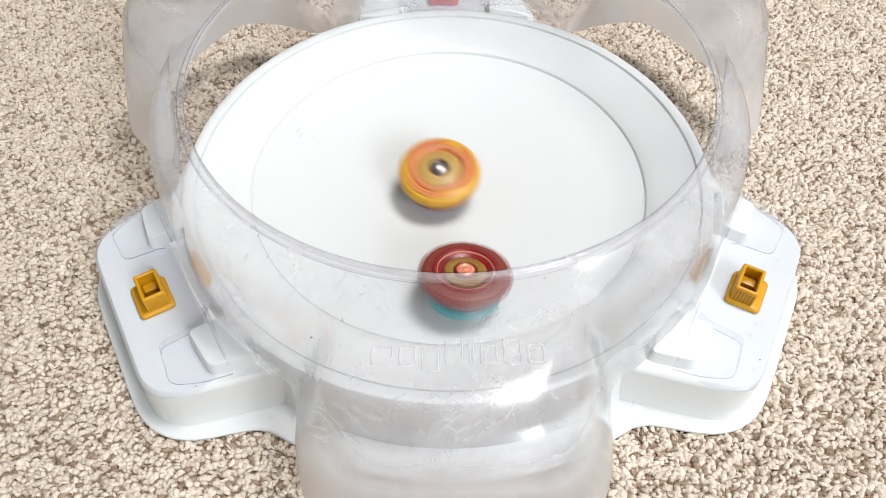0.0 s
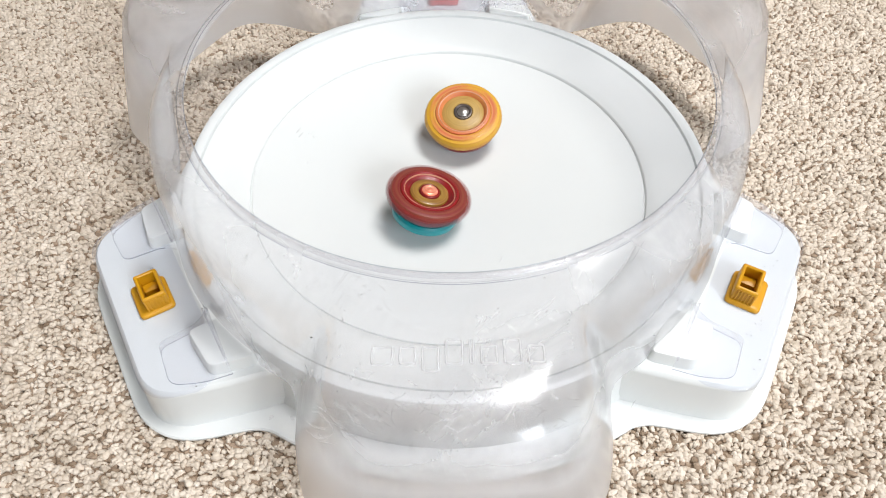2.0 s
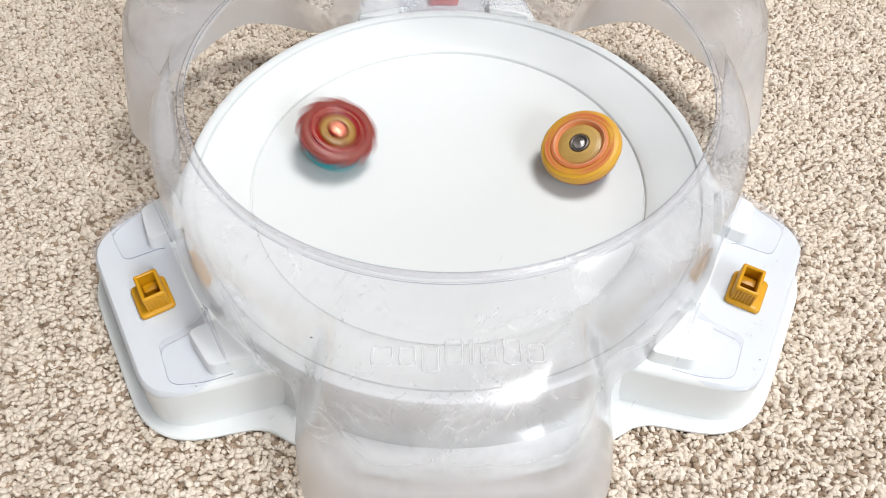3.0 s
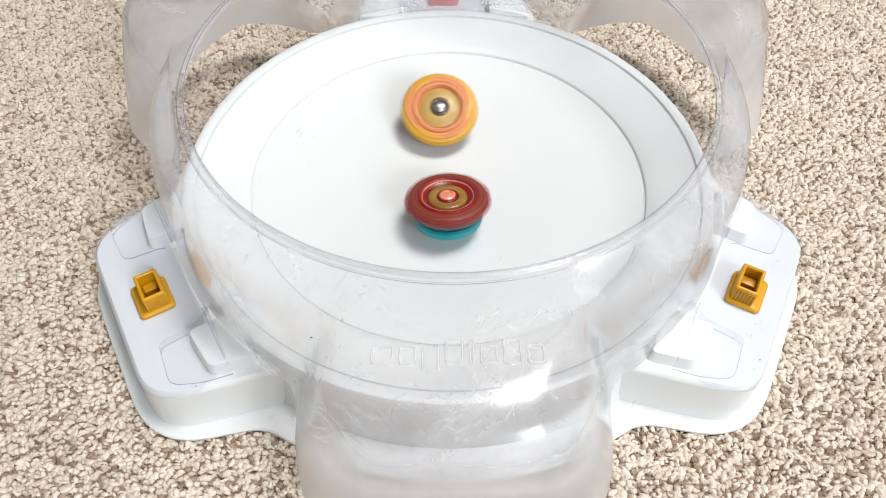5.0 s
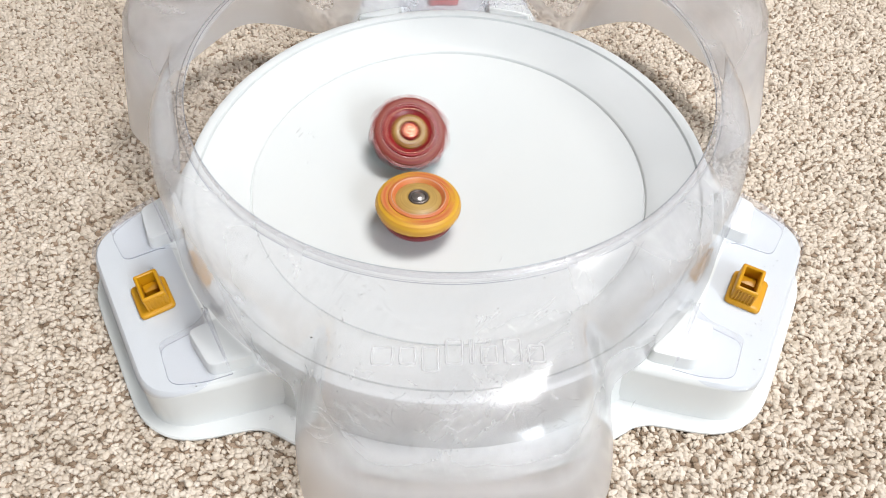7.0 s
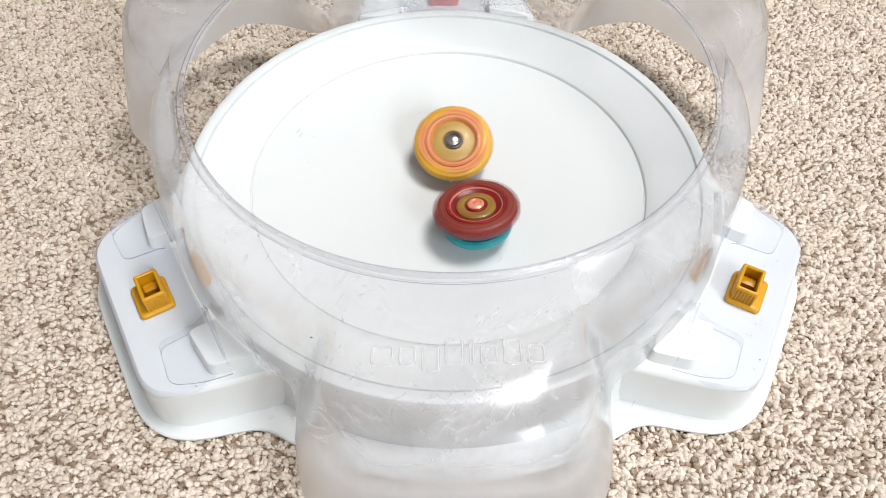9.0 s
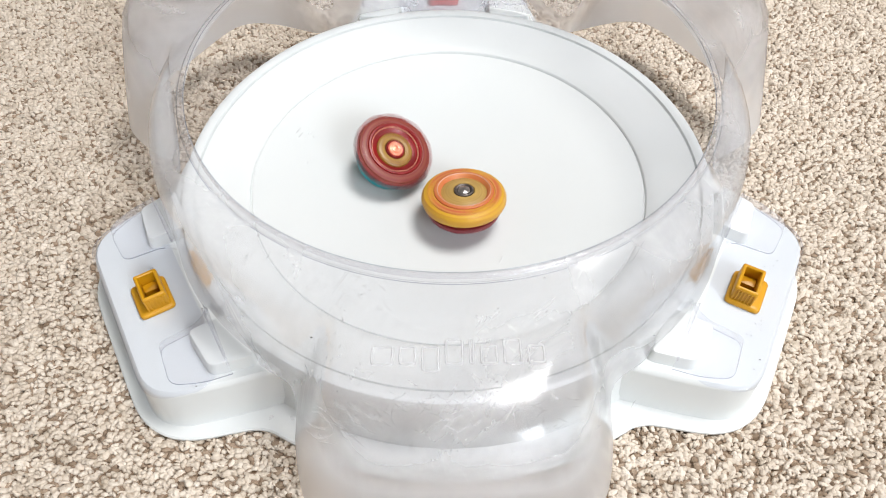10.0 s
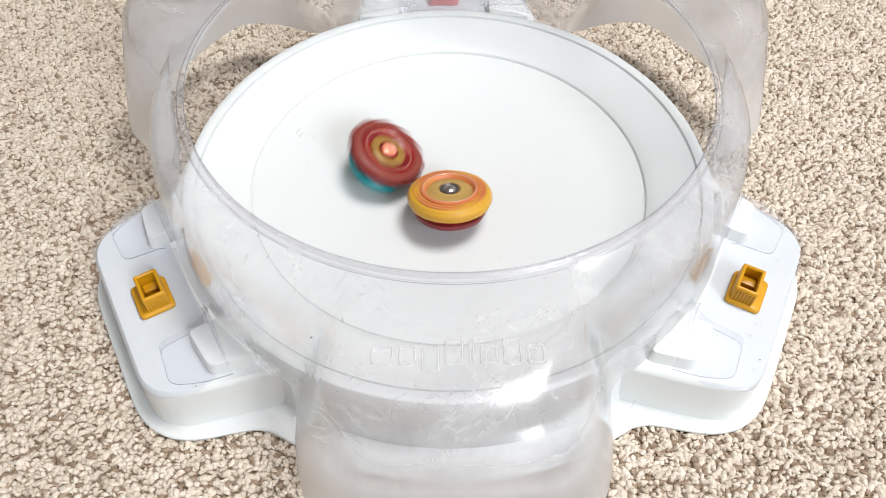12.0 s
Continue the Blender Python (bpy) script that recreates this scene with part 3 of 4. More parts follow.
def shoulder_scuffs():
    """White scuffs rubbed into the shoulder of the front pocket, most of them short and slanting."""
    rng = random.Random(12)
    bm = bmesh.new()
    for k in range(130):
        if k < 105:
            x, u = rng.gauss(0.004, 0.024), rng.uniform(0.1945, 0.2085)
            a, length = rng.choice((0.7, 2.3, 2.6, 0.4)) + rng.gauss(0, 0.35), rng.uniform(0.0015, 0.0075)
        else:  # longer strokes that follow the outline at its end
            x, u = rng.uniform(-0.054, -0.030), rng.uniform(0.199, 0.2105)
            a, length = 0.5 + rng.gauss(0, 0.14), rng.uniform(0.004, 0.013)
        wide, bend = rng.uniform(0.00015, 0.00060), rng.gauss(0, 0.5)
        rows = []
        for i in range(5):
            t = i / 4 - 0.5
            c, d = math.cos(a + bend * t), math.sin(a + bend * t)
            w = wide * (1 - (2 * t) ** 2 * 0.85)
            row = []
            for side in (-1, 1):
                px, pu = x + c * length * t - d * w * side, u + d * length * t + c * w * side
                out = pu + 0.10 * px * px / 0.02 * 0.2
                row.append(bm.verts.new((px, -pu, shoulder_height(out) + 0.0004)))
            rows.append(row)
        for p, q in zip(rows, rows[1:]):
            bm.faces.new((p[0], p[1], q[1], q[0]))
    ob = part("scuffing", bm, SCUFF, cover, "white scuffs on the pocket's shoulder")
    tagged(ob, kind="stuff")
    ob.visible_shadow = False


shoulder_scuffs()


def lip_mark(degrees):
    """A ragged tan patch added on the dish's lip beside a lug, for refracted carpet."""
    rng = random.Random(int(degrees))
    bm = bmesh.new()
    rows = []
    for i in range(4):
        row = []
        for k in range(12):
            a = radians(degrees) + (-0.0150 + 0.030 * k / 11 + 0.002 * (i - 1.5)) / 0.163
            r = 0.1602 + 0.0046 * i / 3 + (rng.uniform(-0.0008, 0.0008) if i in (0, 3) else 0)
            row.append(bm.verts.new((r * math.cos(a), r * math.sin(a), 0.0420)))
        rows.append(row)
    for p, q in zip(rows, rows[1:]):
        for k in range(11):
            bm.faces.new((p[k], p[k + 1], q[k + 1], q[k]))
    part("adhesive_mark", bm, TAN, stadium, "tan patch standing for carpet refracted through the cover")


lip_mark(210)
lip_mark(330)


def specks(spots, seed):
    """Small crumbs of dirt lying on a lug; spots: x, y, spread, count."""
    rng = random.Random(seed)
    bm = bmesh.new()
    for x, y, spread, count in spots:
        for _ in range(count):
            r = rng.uniform(0.00010, 0.00034)
            g = bmesh.ops.create_icosphere(bm, subdivisions=1, radius=r)["verts"]
            dx, dy = rng.gauss(0, spread), rng.gauss(0, spread)
            for v in g:
                v.co = (v.co.x * rng.uniform(0.6, 1.8) + x + dx, v.co.y + y + dy, v.co.z * 0.4 + 0.0337)
    tagged(part("dirt_crumbs", bm, DIRT, None), "dark dirt crumbs on the white lug", "dirt", kind="stuff")


specks([(-0.1736, -0.0736, 0.001, 6), (-0.1512, -0.1149, 0.0025, 5), (-0.1327, -0.1508, 0.0008, 2), (0.1883, -0.0792, 0.0028, 7), (0.1676, -0.1175, 0.0022, 6), (0.1605, -0.1227, 0.001, 4), (0.1611, -0.1397, 0.004, 5), (-0.0228, 0.1853, 0.0015, 2), (0.0203, 0.1834, 0.002, 4)], 4)


# ---- the clips that hold the cover ----
def clip(mat, label, degrees, side=-1):
    """A square plate with a ribbed hollow socket, sunk into the lug, and a ledge inside it."""
    ob = thing("clip", label, "clip", "clips on the lugs", pose(0, 0, 0, 0, 0, degrees))
    o = round_outline([(0.1822, -0.0117), (0.2015, -0.0117), (0.2015, 0.0117), (0.1822, 0.0117)], [0.0030] * 4, 4)
    bm = prism([(o, 0.0336), (o, 0.0352), (inset(o, 0.0005), 0.0360), (inset(o, 0.0014), 0.0364)], cap=False)
    part("plate", holed_cap(bm, list(bm.verts)[-len(o):], 0.0364), mat, ob)
    bm = bmesh.new()
    outer = round_outline([(0.1842, -0.0094), (0.1968, -0.0094), (0.1968, 0.0094), (0.1842, 0.0094)], [0.0012] * 4, 3)
    inner = round_outline([(0.1862, -0.0074), (0.1948, -0.0074), (0.1948, 0.0074), (0.1862, 0.0074)], [0.0006] * 4, 3)
    prism([(outer, 0.0358), (outer, 0.0456), (inset(outer, 0.0003), 0.0463), (inset(outer, 0.0008), 0.0466), (inset(inner, -0.0005), 0.0466), (inner, 0.0460), (inner, 0.0190)], bm, cap=False)
    bm.faces.new([v for v in bm.verts][-len(inner):])
    part("socket", bm, mat, ob)
    y0, y1 = sorted((side * 0.0070, side * 0.0012))
    part("ledge", box(0.1864, 0.1946, y0, y1, 0.0200, 0.0392, 0.0006, 0.0006), mat, ob)
    for s in (-1, 1):
        for k in range(7):
            u = 0.1853 + 0.0104 * k / 6
            y0, y1 = sorted((s * 0.0092, s * 0.0102))
            part("rib", box(u - 0.0004, u + 0.0004, y0, y1, 0.0360, 0.0447, 0.0003, 0.0002), mat, ob)
    return ob


clip(YELLOW, "yellow plastic clip with a hollow ribbed socket", 210)
clip(YELLOW, "yellow plastic clip with a hollow ribbed socket", 330, 1)
clip(RED_CLIP, "red plastic clip holding the clear cover", 90)


# ---- the two spinning tops; their tips stand at their origins ----
def lobes(count, depth, sharp=1.0, only=None):
    """An outline with that many raked blades."""
    def shape(r, a, i):
        if only is not None and i not in only:
            return r
        f = (a * count / (2 * math.pi)) % 1.0
        return r * (1 - depth * f ** sharp)
    return shape


def yellow_top():
    ob = thing("spinning_top", "amber yellow spinning top with coral ring and steel hub", "spinning top", "two battling tops")
    layer = part("layer", lathe([(0.0165, 0.0175), (0.0228, 0.0178), (0.0256, 0.0192), (0.0264, 0.0215), (0.0261, 0.0238), (0.0245, 0.0258), (0.0207, 0.0270), (0.0180, 0.0271), (0.0165, 0.0262)], 108,
                                lobes(9, 0.028, only=(1, 2, 3, 4))), AMBER, ob, "amber yellow bladed outer ring")
    part("ring", lathe([(0.0188, 0.0268), (0.0182, 0.0279), (0.0170, 0.0284), (0.0156, 0.0281), (0.0148, 0.0268), (0.0140, 0.0255)], 90, lobes(6, 0.05, only=(0, 4, 5))), CORAL, layer, "coral red raised ring")
    part("chip", lathe([(0.0150, 0.0256), (0.0137, 0.0262), (0.0128, 0.0268), (0.0105, 0.0271), (0.0085, 0.0276), (0.0068, 0.0277), (0.0060, 0.0268), (0.0, 0.0262)], 72, lobes(5, 0.04, only=(1, 2))), SAND, layer, "sand gold centre disc")
    part("highlight_ring", lathe([(0.0166, 0.0282), (0.0164, 0.0286), (0.0161, 0.0286), (0.0158, 0.0280)], 90), HIGHLIGHT_PINK, layer, "thin pale pink ring painted for a highlight")
    part("collar", lathe([(0.0062, 0.0266), (0.0060, 0.0279), (0.0052, 0.0282), (0.0044, 0.0278), (0.0038, 0.0268), (0.0, 0.0266)], 48), DARK_STEEL, layer)
    part("hub", lathe([(0.0039, 0.0268), (0.0038, 0.0277), (0.0030, 0.0284), (0.0017, 0.0288), (0.0, 0.0289)], 48), STEEL, layer, "polished steel hub")
    for k in range(3):
        a = 2 * math.pi * k / 3
        bm = bmesh.new()
        o = [Vector((r * math.cos(a + t), r * math.sin(a + t))) for r, t in ((0.0190, -0.72), (0.0222, -0.70), (0.0230, -0.35), (0.0232, 0.05), (0.0230, 0.40), (0.0222, 0.76), (0.0190, 0.80), (0.0188, 0.40), (0.0187, 0.04), (0.0188, -0.35))]
        part("inlay", prism([(o, 0.0255), (inset(o, 0.0003), 0.0273)], bm), CORAL, layer)
    part("disc", lathe([(0.010, 0.0095), (0.0195, 0.0100), (0.0222, 0.0112), (0.0232, 0.0132), (0.0230, 0.0148), (0.0205, 0.0160), (0.018, 0.0178), (0.010, 0.0178)], 96, lobes(6, 0.04, only=(1, 2, 3, 4))), MAROON, ob, "maroon lower disc")
    part("driver", lathe([(0.0, 0.0), (0.0015, 0.0002), (0.0024, 0.0012), (0.0030, 0.0045), (0.0068, 0.0058), (0.0100, 0.0072), (0.0128, 0.0088), (0.0128, 0.0110)], 60), MAROON, ob)
    return ob


def red_top():
    ob = thing("spinning_top", "crimson spinning top with copper hub and teal base", "spinning top", "two battling tops")
    layer = part("layer", lathe([(0.0150, 0.0190), (0.0196, 0.0197), (0.0230, 0.0212), (0.0247, 0.0232), (0.0246, 0.0251), (0.0234, 0.0268), (0.0208, 0.0277), (0.0185, 0.0276), (0.0172, 0.0262)], 108,
                                lobes(10, 0.030, only=(1, 2, 3, 4))), RUST, ob, "rusty red outer ring")
    for k in range(10):
        a = 2 * math.pi * k / 10
        o = [Vector((r * math.cos(a + t), r * math.sin(a + t))) for r, t in ((0.0236, -0.16), (0.0260, -0.13), (0.0269, 0.04), (0.0262, 0.14), (0.0236, 0.19))]
        part("blade", prism([(inset(o, 0.0006), 0.0214), (o, 0.0222), (o, 0.0250), (inset(o, 0.0006), 0.0262)]), CRIMSON, layer, "raked crimson blade")
    part("bowl_ring", lathe([(0.0186, 0.0270), (0.0178, 0.0282), (0.0168, 0.0283), (0.0160, 0.0272), (0.0146, 0.0258), (0.0125, 0.0254), (0.0118, 0.0250)], 90, lobes(6, 0.04, only=(0, 3, 4))), CRIMSON, layer, "dark crimson sunken ring")
    part("highlight_ring", lathe([(0.0159, 0.0272), (0.0157, 0.0276), (0.0155, 0.0276), (0.0152, 0.0265)], 90), HIGHLIGHT_PINK, layer, "thin pale pink ring painted for a highlight")
    part("gold_ring", lathe([(0.0120, 0.0250), (0.0117, 0.0264), (0.0108, 0.0270), (0.0088, 0.0272), (0.0070, 0.0269), (0.0062, 0.0258)], 72), OLIVE_GOLD, layer, "olive gold ring")
    part("collar", lathe([(0.0064, 0.0258), (0.0062, 0.0272), (0.0057, 0.0277), (0.0051, 0.0274), (0.0, 0.0270)], 60), CRIMSON, layer)
    part("hub", lathe([(0.0050, 0.0268), (0.0049, 0.0277), (0.0042, 0.0283), (0.0032, 0.0285), (0.0027, 0.0282), (0.0020, 0.0282), (0.0013, 0.0286), (0.0, 0.0287)], 60), COPPER, layer, "shiny copper pink hub")
    part("disc", lathe([(0.010, 0.0146), (0.0185, 0.0150), (0.0205, 0.0158), (0.0209, 0.0172), (0.0204, 0.0188), (0.016, 0.0196)], 96, lobes(3, 0.06, only=(1, 2, 3, 4))), SLATE, ob, "slate grey metal disc")
    part("driver", lathe([(0.0, 0.0), (0.0016, 0.0002), (0.0026, 0.0014), (0.0034, 0.0050), (0.0120, 0.0062), (0.0186, 0.0076), (0.0206, 0.0090), (0.0212, 0.0112), (0.0210, 0.0132), (0.0198, 0.0144), (0.012, 0.0150)], 84), TEAL, ob, "teal plastic driver")
    return ob


yellow, red = yellow_top(), red_top()


def motions():
    """The tops circle, lean and strike each other; their layers and discs spin on them."""
    walk(yellow, [
        (0, pose(-0.0056, -0.0046, 0.018, 7.1, -0.1)),
        (0.1, pose(0.024, -0.0184, 0.0187, 8.2, -4.2)),
        (0.2, pose(0.0549, -0.0131, 0.0205, 10.2, -7.5)),
        (0.3, pose(0.072, 0.0075, 0.022, 10.9, -10.5)),
        (0.4, pose(0.0708, 0.0352, 0.0228, 12.2, -10.1)),
        (0.5, pose(0.0498, 0.0509, 0.0219, 13.7, -7.8)),
        (0.6, pose(0.0283, 0.0455, 0.0202, 13.2, -5.4)),
        (0.7, pose(0.0158, 0.0308, 0.0189, 11.9, -4.1)),
        (0.8, pose(0.0124, 0.013, 0.0182, 10.4, -3.6)),
        (0.9, pose(0.0153, -0.0058, 0.0182, 8.5, -4.3)),
        (1, pose(0.0312, -0.0154, 0.0189, 6.5, -5.9)),
        (1.1, pose(0.043, -0.0164, 0.0196, 4.4, -7.2)),
        (1.2, pose(0.042, -0.0159, 0.0196, 1.8, -7.5)),
        (1.3, pose(0.0788, 0.0171, 0.023, 7.6, -8.8)),
        (1.4, pose(0.0862, 0.0468, 0.0254, 12.3, -9.7)),
        (1.5, pose(0.0734, 0.0672, 0.0256, 13, -10.6)),
        (1.6, pose(0.0513, 0.0709, 0.0239, 11.5, -9.3)),
        (1.7, pose(0.0282, 0.0614, 0.0215, 6.4, -7.4)),
        (1.8, pose(0.0091, 0.043, 0.0195, 5.5, -5.7)),
        (1.9, pose(0.0173, 0.0507, 0.0202, 10.1, -4.3)),
        (2, pose(0.0121, 0.0475, 0.0199, 12.6, -3.3)),
        (2.1, pose(0.018, 0.0484, 0.0201, 15.9, -3.3)),
        (2.2, pose(0.0426, 0.0725, 0.0235, 18.6, -4.3)),
        (2.3, pose(0.0417, 0.0794, 0.0242, 20.7, -4.7)),
        (2.4, pose(0.0393, 0.0866, 0.025, 21.6, -4.6)),
        (2.5, pose(0.0354, 0.0857, 0.0246, 21.2, -5.2)),
        (2.6, pose(0.0308, 0.0724, 0.0228, 19.9, -7.1)),
        (2.7, pose(0.0479, 0.0513, 0.0218, 19.8, -11.4)),
        (2.8, pose(0.0748, 0.0299, 0.023, 19.5, -16.4)),
        (2.9, pose(0.0891, 0.0198, 0.0244, 16.8, -20.4)),
        (3, pose(0.0935, 0.0145, 0.0249, 12.9, -22.5)),
        (3.1, pose(0.0905, 0.0043, 0.0243, 6.5, -22.9)),
        (3.2, pose(0.0817, -0.0105, 0.0232, -4.1, -22.5)),
        (3.5, pose(0.0472, -0.0424, 0.0211, -11.5, -7.8)),
        (3.8, pose(0.017, -0.0515, 0.0203, -10.6, 0.2)),
        (4.2, pose(-0.0262, -0.0255, 0.019, -1.6, 11.3)),
        (4.5, pose(-0.0431, 0.0193, 0.0197, 14.4, 11.3)),
        (4.8, pose(-0.0375, 0.0487, 0.0209, 22.2, 7.2)),
        (4.9, pose(-0.0236, 0.0549, 0.0208, 24.8, 3.8)),
        (5, pose(-0.0049, 0.0598, 0.0208, 25.9, -0)),
        (5.1, pose(0.0114, 0.0597, 0.0209, 26.5, -3.4)),
        (5.2, pose(0.0285, 0.0577, 0.0212, 25.7, -6.9)),
        (5.3, pose(0.0413, 0.0531, 0.0215, 25, -10.3)),
        (5.4, pose(0.0565, 0.0488, 0.0223, 24.1, -13.6)),
        (5.5, pose(0.0672, 0.0452, 0.0231, 21.2, -16.2)),
        (5.6, pose(0.0663, 0.0375, 0.0225, 16.5, -18.5)),
        (5.7, pose(0.0674, 0.0347, 0.0224, 9.6, -20.4)),
        (5.8, pose(0.0702, 0.0222, 0.0222, 0.1, -20.7)),
        (5.9, pose(0.0654, 0.0076, 0.0213, -6.3, -18.3)),
        (6, pose(0.0514, -0.0038, 0.02, -9.4, -14.9)),
        (6.1, pose(0.0525, -0.0151, 0.0203, -10.4, -12.5)),
        (6.2, pose(0.0386, -0.0215, 0.0195, -10.8, -9.3)),
        (6.3, pose(0.0219, -0.0243, 0.0188, -10.8, -5.9)),
        (6.4, pose(0.0114, -0.0308, 0.0188, -10.4, -3.8)),
        (6.5, pose(0.0003, -0.0345, 0.0189, -10.1, -1.9)),
        (6.6, pose(-0.011, -0.0327, 0.0189, -9.1, 0.5)),
        (6.7, pose(-0.0151, -0.0426, 0.0196, -8.3, 2.7)),
        (6.8, pose(-0.0184, -0.0431, 0.0197, -7.6, 3.3)),
        (6.9, pose(-0.0191, -0.0401, 0.0195, -6.5, 3.4)),
        (7, pose(-0.0201, -0.0359, 0.0193, -4.8, 3.5)),
        (7.1, pose(-0.0209, -0.0299, 0.019, -2.9, 3.3)),
        (7.2, pose(-0.0179, -0.0272, 0.0188, -1.7, 2.5)),
        (7.6, pose(-0.0271, -0.0119, 0.0187, 8.4, 5.5)),
        (8, pose(-0.0389, 0.0007, 0.0192, 12.5, 8.8)),
        (8.4, pose(-0.035, 0.0158, 0.0191, 17.1, 8)),
        (8.8, pose(-0.0159, 0.0251, 0.0187, 22.9, 3.4)),
        (8.9, pose(-0.007, 0.03, 0.0187, 24.9, 0.7)),
        (9, pose(0.0048, 0.0283, 0.0186, 23.1, -2.8)),
        (9.1, pose(0.0166, 0.0281, 0.0188, 20.9, -6.5)),
        (9.2, pose(0.0254, 0.0236, 0.0189, 19.5, -10.1)),
        (9.3, pose(0.0333, 0.0189, 0.0191, 16.3, -13.3)),
        (9.4, pose(0.0393, 0.0101, 0.0193, 12, -15.8)),
        (9.5, pose(0.0411, 0.0008, 0.0193, 6.7, -17.5)),
        (9.6, pose(0.0369, -0.0111, 0.0191, -1.8, -17.5)),
        (9.7, pose(0.0319, -0.0217, 0.0191, -7.4, -14.6)),
        (9.8, pose(0.0233, -0.0267, 0.019, -10.6, -9)),
        (9.9, pose(0.0121, -0.0287, 0.0188, -11.6, -3.8)),
        (10, pose(0.0094, -0.0327, 0.0189, -10, -0.8)),
        (10.1, pose(0.0044, -0.0275, 0.0186, -7, 1.8)),
        (10.2, pose(0.0021, -0.0255, 0.0185, -4.5, 2.7)),
        (10.3, pose(0.0034, -0.023, 0.0184, -3, 3.8)),
        (10.4, pose(0.0034, -0.0214, 0.0184, -3.3, 2.7)),
        (10.5, pose(0.0035, -0.0224, 0.0184, -4.6, -0.3)),
        (10.6, pose(0.0022, -0.0255, 0.0185, -6.4, -1.2)),
        (10.7, pose(0.0024, -0.0275, 0.0186, -7, 0.7)),
        (10.8, pose(-0.003, -0.0273, 0.0186, -8.6, 1.8)),
        (10.9, pose(-0.0119, -0.0267, 0.0187, -11.5, 5)),
        (11, pose(-0.0194, -0.0227, 0.0187, -9.5, 11.8)),
        (11.1, pose(-0.0289, -0.0092, 0.0187, 0.5, 16.7)),
        (11.2, pose(-0.0268, 0.0065, 0.0186, 18.9, 15.4)),
        (11.3, pose(-0.0184, 0.0172, 0.0185, 29.4, 7.5)),
        (11.4, pose(-0.0056, 0.0202, 0.0183, 30.1, -1.2)),
        (11.5, pose(0.009, 0.0156, 0.0183, 25.3, -10.9)),
        (11.6, pose(0.0185, 0.0043, 0.0183, 16, -18.8)),
        (11.7, pose(0.0219, -0.0096, 0.0184, 3.6, -20.4)),
        (11.8, pose(0.0159, -0.0227, 0.0186, -7.5, -15)),
        (11.9, pose(0.0083, -0.0318, 0.0188, -13.2, -6.3)),
        (12, pose(0.0006, -0.0334, 0.0189, -15.8, -0.4)),
    ])
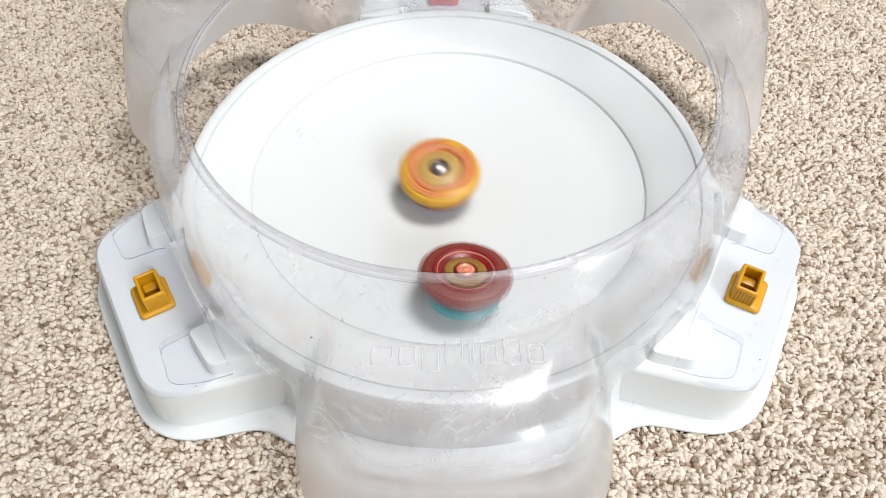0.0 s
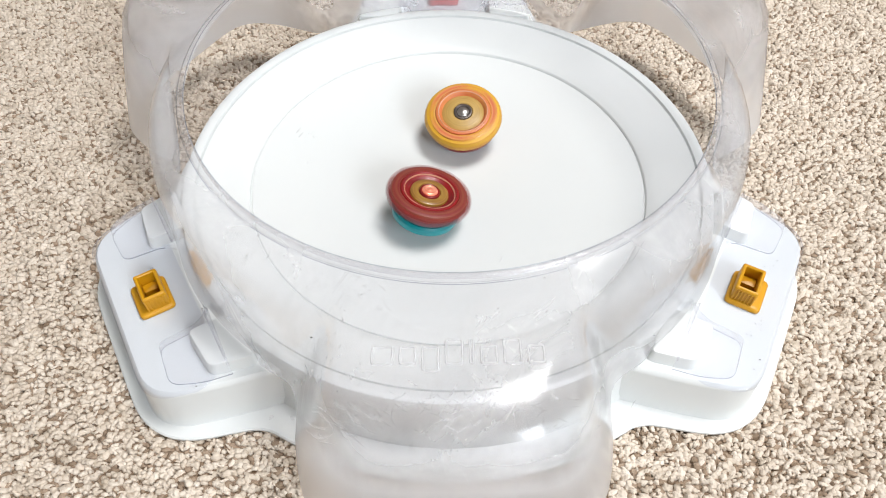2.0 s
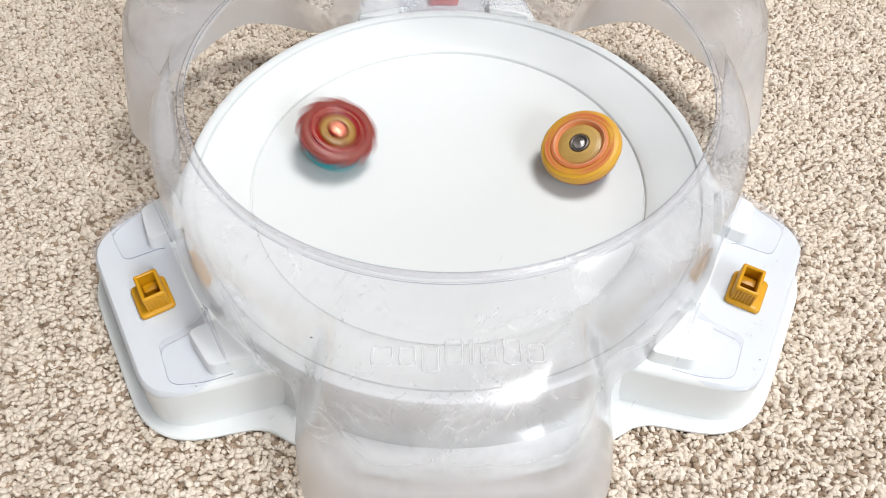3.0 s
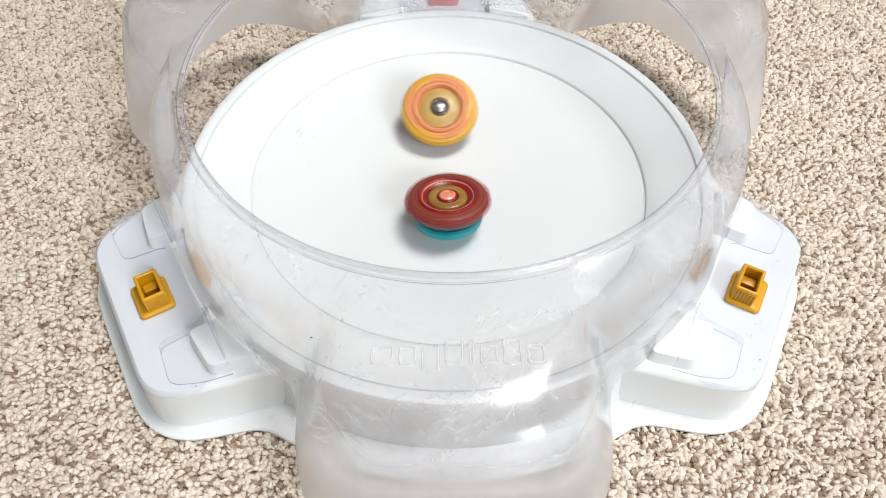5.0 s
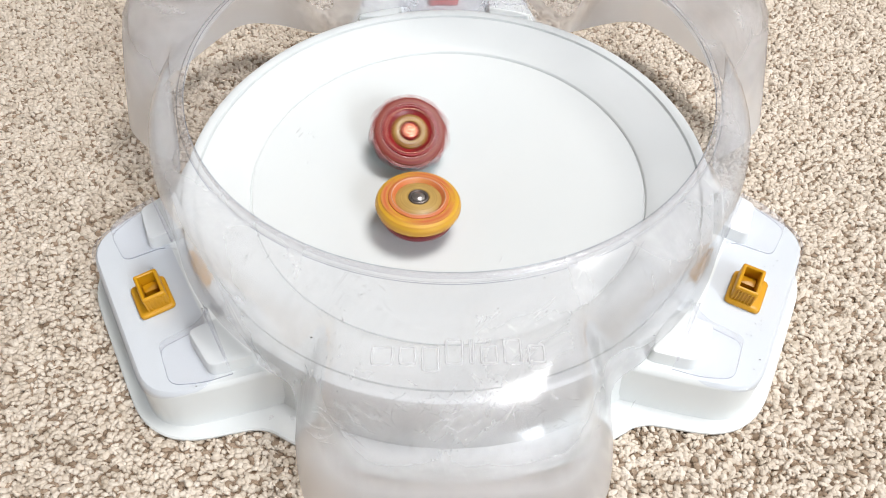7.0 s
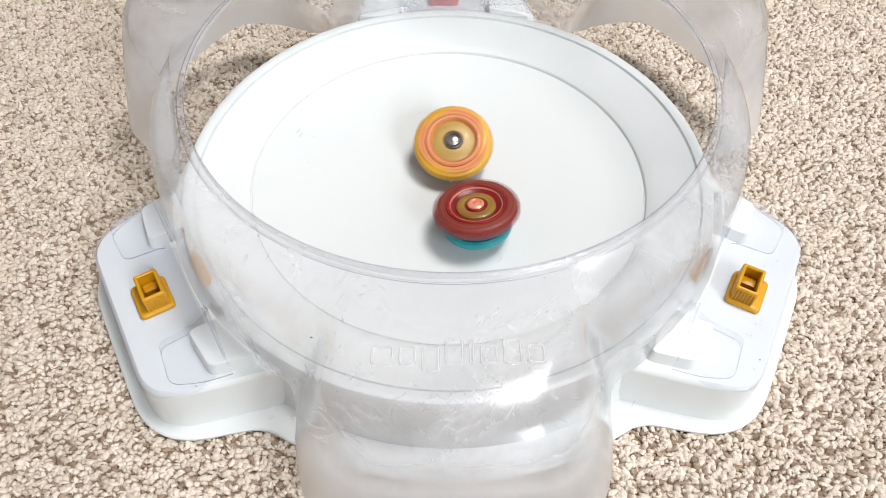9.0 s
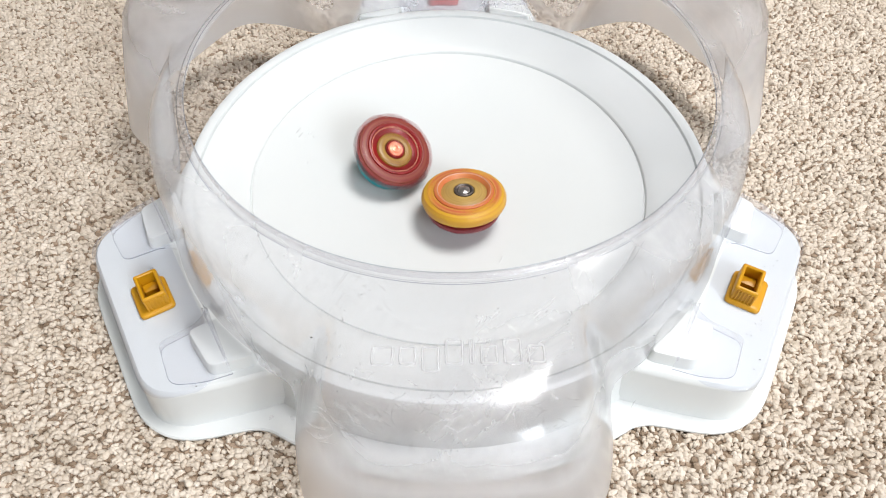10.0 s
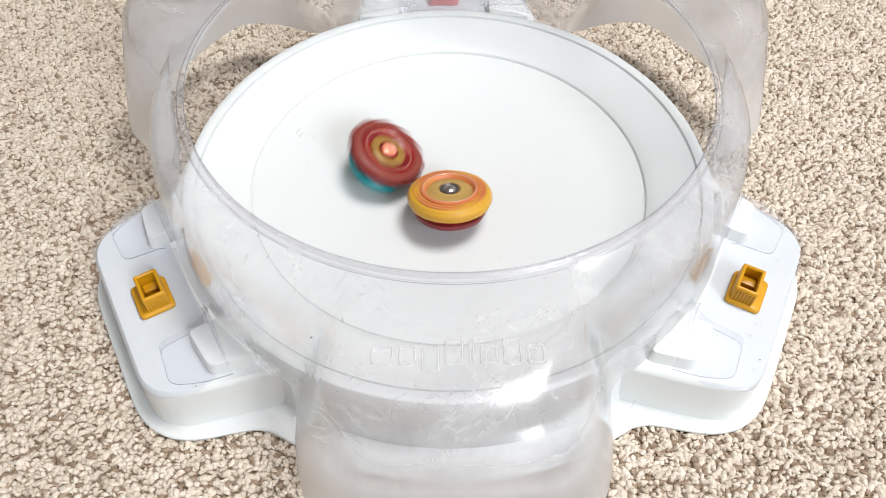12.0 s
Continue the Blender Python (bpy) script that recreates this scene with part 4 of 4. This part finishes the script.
    walk(red, [
        (0, pose(0.0065, -0.0975, 0.0254, -12.9, 2.5)),
        (0.1, pose(0.0129, -0.0944, 0.025, -11, -4.9)),
        (0.2, pose(0.0214, -0.0702, 0.0222, -5.9, -9.7)),
        (0.3, pose(0.0235, -0.0417, 0.0198, -6.6, -11.1)),
        (0.4, pose(0.0129, -0.0204, 0.0184, -7.4, -10)),
        (0.5, pose(0.0004, -0.001, 0.018, -7.5, -6.7)),
        (0.6, pose(-0.021, 0.0048, 0.0184, -8.1, -3.6)),
        (0.7, pose(-0.0395, -0.0063, 0.0192, -9.3, -1.7)),
        (0.8, pose(-0.0444, -0.0207, 0.0199, -11.5, -0.8)),
        (0.9, pose(-0.036, -0.0384, 0.0201, -13.3, -0.5)),
        (1, pose(-0.0321, -0.0523, 0.0209, -14.7, -0.2)),
        (1.1, pose(-0.0213, -0.0598, 0.0211, -15.6, -0.1)),
        (1.2, pose(-0.005, -0.06, 0.0208, -16.3, 0.6)),
        (1.3, pose(-0.0408, -0.0692, 0.023, -17, 3.4)),
        (1.4, pose(-0.0751, -0.0713, 0.0263, -16.8, 6.7)),
        (1.5, pose(-0.0872, -0.0654, 0.0272, -16.1, 7.5)),
        (1.6, pose(-0.0773, -0.0569, 0.0251, -15, 8.3)),
        (1.7, pose(-0.0539, -0.0397, 0.0215, -12.8, 9.4)),
        (1.8, pose(-0.0246, -0.0227, 0.0189, -10.9, 12.6)),
        (1.9, pose(-0.0177, -0.0312, 0.019, -9.1, 13.1)),
        (2, pose(-0.0171, -0.0315, 0.019, -7.6, 11.6)),
        (2.1, pose(-0.0227, -0.0242, 0.0188, -6.2, 10.5)),
        (2.2, pose(-0.0545, -0.0379, 0.0214, -6.9, 10.6)),
        (2.3, pose(-0.0673, -0.0381, 0.0226, -7.1, 11.4)),
        (2.4, pose(-0.0652, -0.0246, 0.0217, -5.9, 11.2)),
        (2.5, pose(-0.0523, -0.0026, 0.0201, -3.9, 10.1)),
        (2.6, pose(-0.0381, 0.0209, 0.0195, -1.6, 9.4)),
        (2.7, pose(-0.0435, 0.0432, 0.0209, -0.5, 11.2)),
        (2.8, pose(-0.0735, 0.0522, 0.0243, 1.6, 14.7)),
        (2.9, pose(-0.0868, 0.0468, 0.0255, 6.4, 17.3)),
        (3, pose(-0.0786, 0.0281, 0.0234, 10.4, 17.1)),
        (3.1, pose(-0.0528, 0.0073, 0.0202, 14.2, 12.5)),
        (3.2, pose(-0.0184, -0.0051, 0.0183, 17.7, 5.6)),
        (3.5, pose(0.0136, 0.005, 0.0182, 9.9, -7.8)),
        (3.8, pose(0.035, 0.0301, 0.0196, 7.7, -13.5)),
        (4.2, pose(0.0368, 0.0281, 0.0197, -3.5, -12.8)),
        (4.5, pose(0.0236, 0.0137, 0.0186, -7.6, -7.2)),
        (4.8, pose(0.0075, -0.0119, 0.0182, -11.2, -3.5)),
        (4.9, pose(-0.0008, -0.0293, 0.0187, -11.5, -2.7)),
        (5, pose(-0.0001, -0.0375, 0.0191, -12, -1.9)),
        (5.1, pose(0.0028, -0.0354, 0.019, -11.6, -1.5)),
        (5.2, pose(0.0086, -0.027, 0.0186, -9.8, -3)),
        (5.3, pose(0.0113, -0.0184, 0.0184, -8.1, -2.9)),
        (5.4, pose(0.0066, -0.0182, 0.0183, -7.6, 0.4)),
        (5.5, pose(-0.0124, -0.0304, 0.0188, -7.8, 3.7)),
        (5.6, pose(-0.0217, -0.0371, 0.0194, -7.7, 5.1)),
        (5.7, pose(-0.0243, -0.0386, 0.0196, -7.1, 5.4)),
        (5.8, pose(-0.0221, -0.0341, 0.0193, -4.9, 5.8)),
        (5.9, pose(-0.0161, -0.0256, 0.0187, -0.1, 5.9)),
        (6, pose(-0.0103, -0.0166, 0.0183, 2.4, 5.9)),
        (6.1, pose(-0.0275, -0.0026, 0.0186, 4.4, 7.3)),
        (6.2, pose(-0.0447, 0.0052, 0.0196, 5.4, 9.8)),
        (6.3, pose(-0.0455, 0.0055, 0.0196, 5.7, 11.4)),
        (6.4, pose(-0.047, 0.0104, 0.0198, 6.6, 12.8)),
        (6.5, pose(-0.0527, 0.0198, 0.0204, 8.7, 14.1)),
        (6.6, pose(-0.0501, 0.0205, 0.0203, 11.8, 14.8)),
        (6.7, pose(-0.0501, 0.0432, 0.0214, 16.8, 14.9)),
        (6.8, pose(-0.0486, 0.0524, 0.0219, 19.9, 14.3)),
        (6.9, pose(-0.0412, 0.0468, 0.021, 22.3, 11.7)),
        (7, pose(-0.0275, 0.0375, 0.0197, 24.4, 7)),
        (7.1, pose(-0.0077, 0.0391, 0.0192, 26.5, 1)),
        (7.2, pose(0.0129, 0.0439, 0.0196, 27.3, -4.5)),
        (7.6, pose(0.0485, 0.0192, 0.0201, 15.2, -15.4)),
        (8, pose(0.0508, -0.0122, 0.0201, 2, -14.7)),
        (8.4, pose(0.0345, -0.0295, 0.0196, -8, -9.6)),
        (8.8, pose(0.0168, -0.0382, 0.0193, -9.5, -4.3)),
        (8.9, pose(0.0191, -0.0459, 0.0199, -9.5, -4.7)),
        (9, pose(0.0183, -0.0441, 0.0198, -9.4, -5.4)),
        (9.1, pose(0.0125, -0.0441, 0.0196, -9.8, -4.6)),
        (9.2, pose(0.0071, -0.0464, 0.0197, -11.4, -3.4)),
        (9.3, pose(0.0022, -0.0436, 0.0195, -12.8, -1.9)),
        (9.4, pose(-0.0099, -0.0427, 0.0195, -12.9, 0.6)),
        (9.5, pose(-0.0163, -0.0359, 0.0192, -10.8, 3.9)),
        (9.6, pose(-0.0286, -0.0297, 0.0193, -10.1, 7.7)),
        (9.7, pose(-0.0377, -0.0172, 0.0193, -8, 14.4)),
        (9.8, pose(-0.0468, -0.0017, 0.0197, -2, 20.8)),
        (9.9, pose(-0.0442, 0.0033, 0.0195, 6.5, 23.5)),
        (10, pose(-0.0441, 0.0173, 0.0197, 15.6, 23.4)),
        (10.1, pose(-0.0355, 0.0269, 0.0195, 26, 18.1)),
        (10.2, pose(-0.0252, 0.0393, 0.0197, 33.8, 8.3)),
        (10.3, pose(-0.0136, 0.0425, 0.0195, 34.5, 0.9)),
        (10.4, pose(-0.0001, 0.0432, 0.0194, 30.5, -4.6)),
        (10.5, pose(0.0148, 0.0375, 0.0193, 24.6, -11.4)),
        (10.6, pose(0.0342, 0.0389, 0.0201, 18, -20.4)),
        (10.7, pose(0.0436, 0.0296, 0.0201, 10.6, -29.5)),
        (10.8, pose(0.0491, 0.0153, 0.02, 5.1, -32.7)),
        (10.9, pose(0.0549, -0.0007, 0.0203, -0.3, -32)),
        (11, pose(0.0486, -0.0167, 0.02, -5.1, -29.3)),
        (11.1, pose(0.0407, -0.0329, 0.0201, -9, -27)),
        (11.2, pose(0.029, -0.0494, 0.0205, -11.7, -23.3)),
        (11.3, pose(0.0156, -0.0509, 0.0202, -14.6, -17.8)),
        (11.4, pose(-0.0029, -0.0533, 0.0202, -17.4, -10.4)),
        (11.5, pose(-0.0192, -0.0521, 0.0204, -18.7, -2.3)),
        (11.6, pose(-0.037, -0.0473, 0.0208, -16.9, 7.2)),
        (11.7, pose(-0.0482, -0.0368, 0.0208, -11.1, 18.6)),
        (11.8, pose(-0.053, -0.0255, 0.0207, -3.8, 26.5)),
        (11.9, pose(-0.0568, -0.0106, 0.0206, 1, 29.6)),
        (12, pose(-0.0505, 0.0103, 0.0201, 2.7, 28.2)),
    ])
    for top, rate in ((yellow, 82), (red, -78)):
        for ob in top.children:
            if ob.name.split(".")[0] in ("layer", "disc"):
                walk(ob, [(k / FPS, pose(0, 0, 0, 0, 0, rate * k)) for k in range(12 * FPS + 1)])


motions()
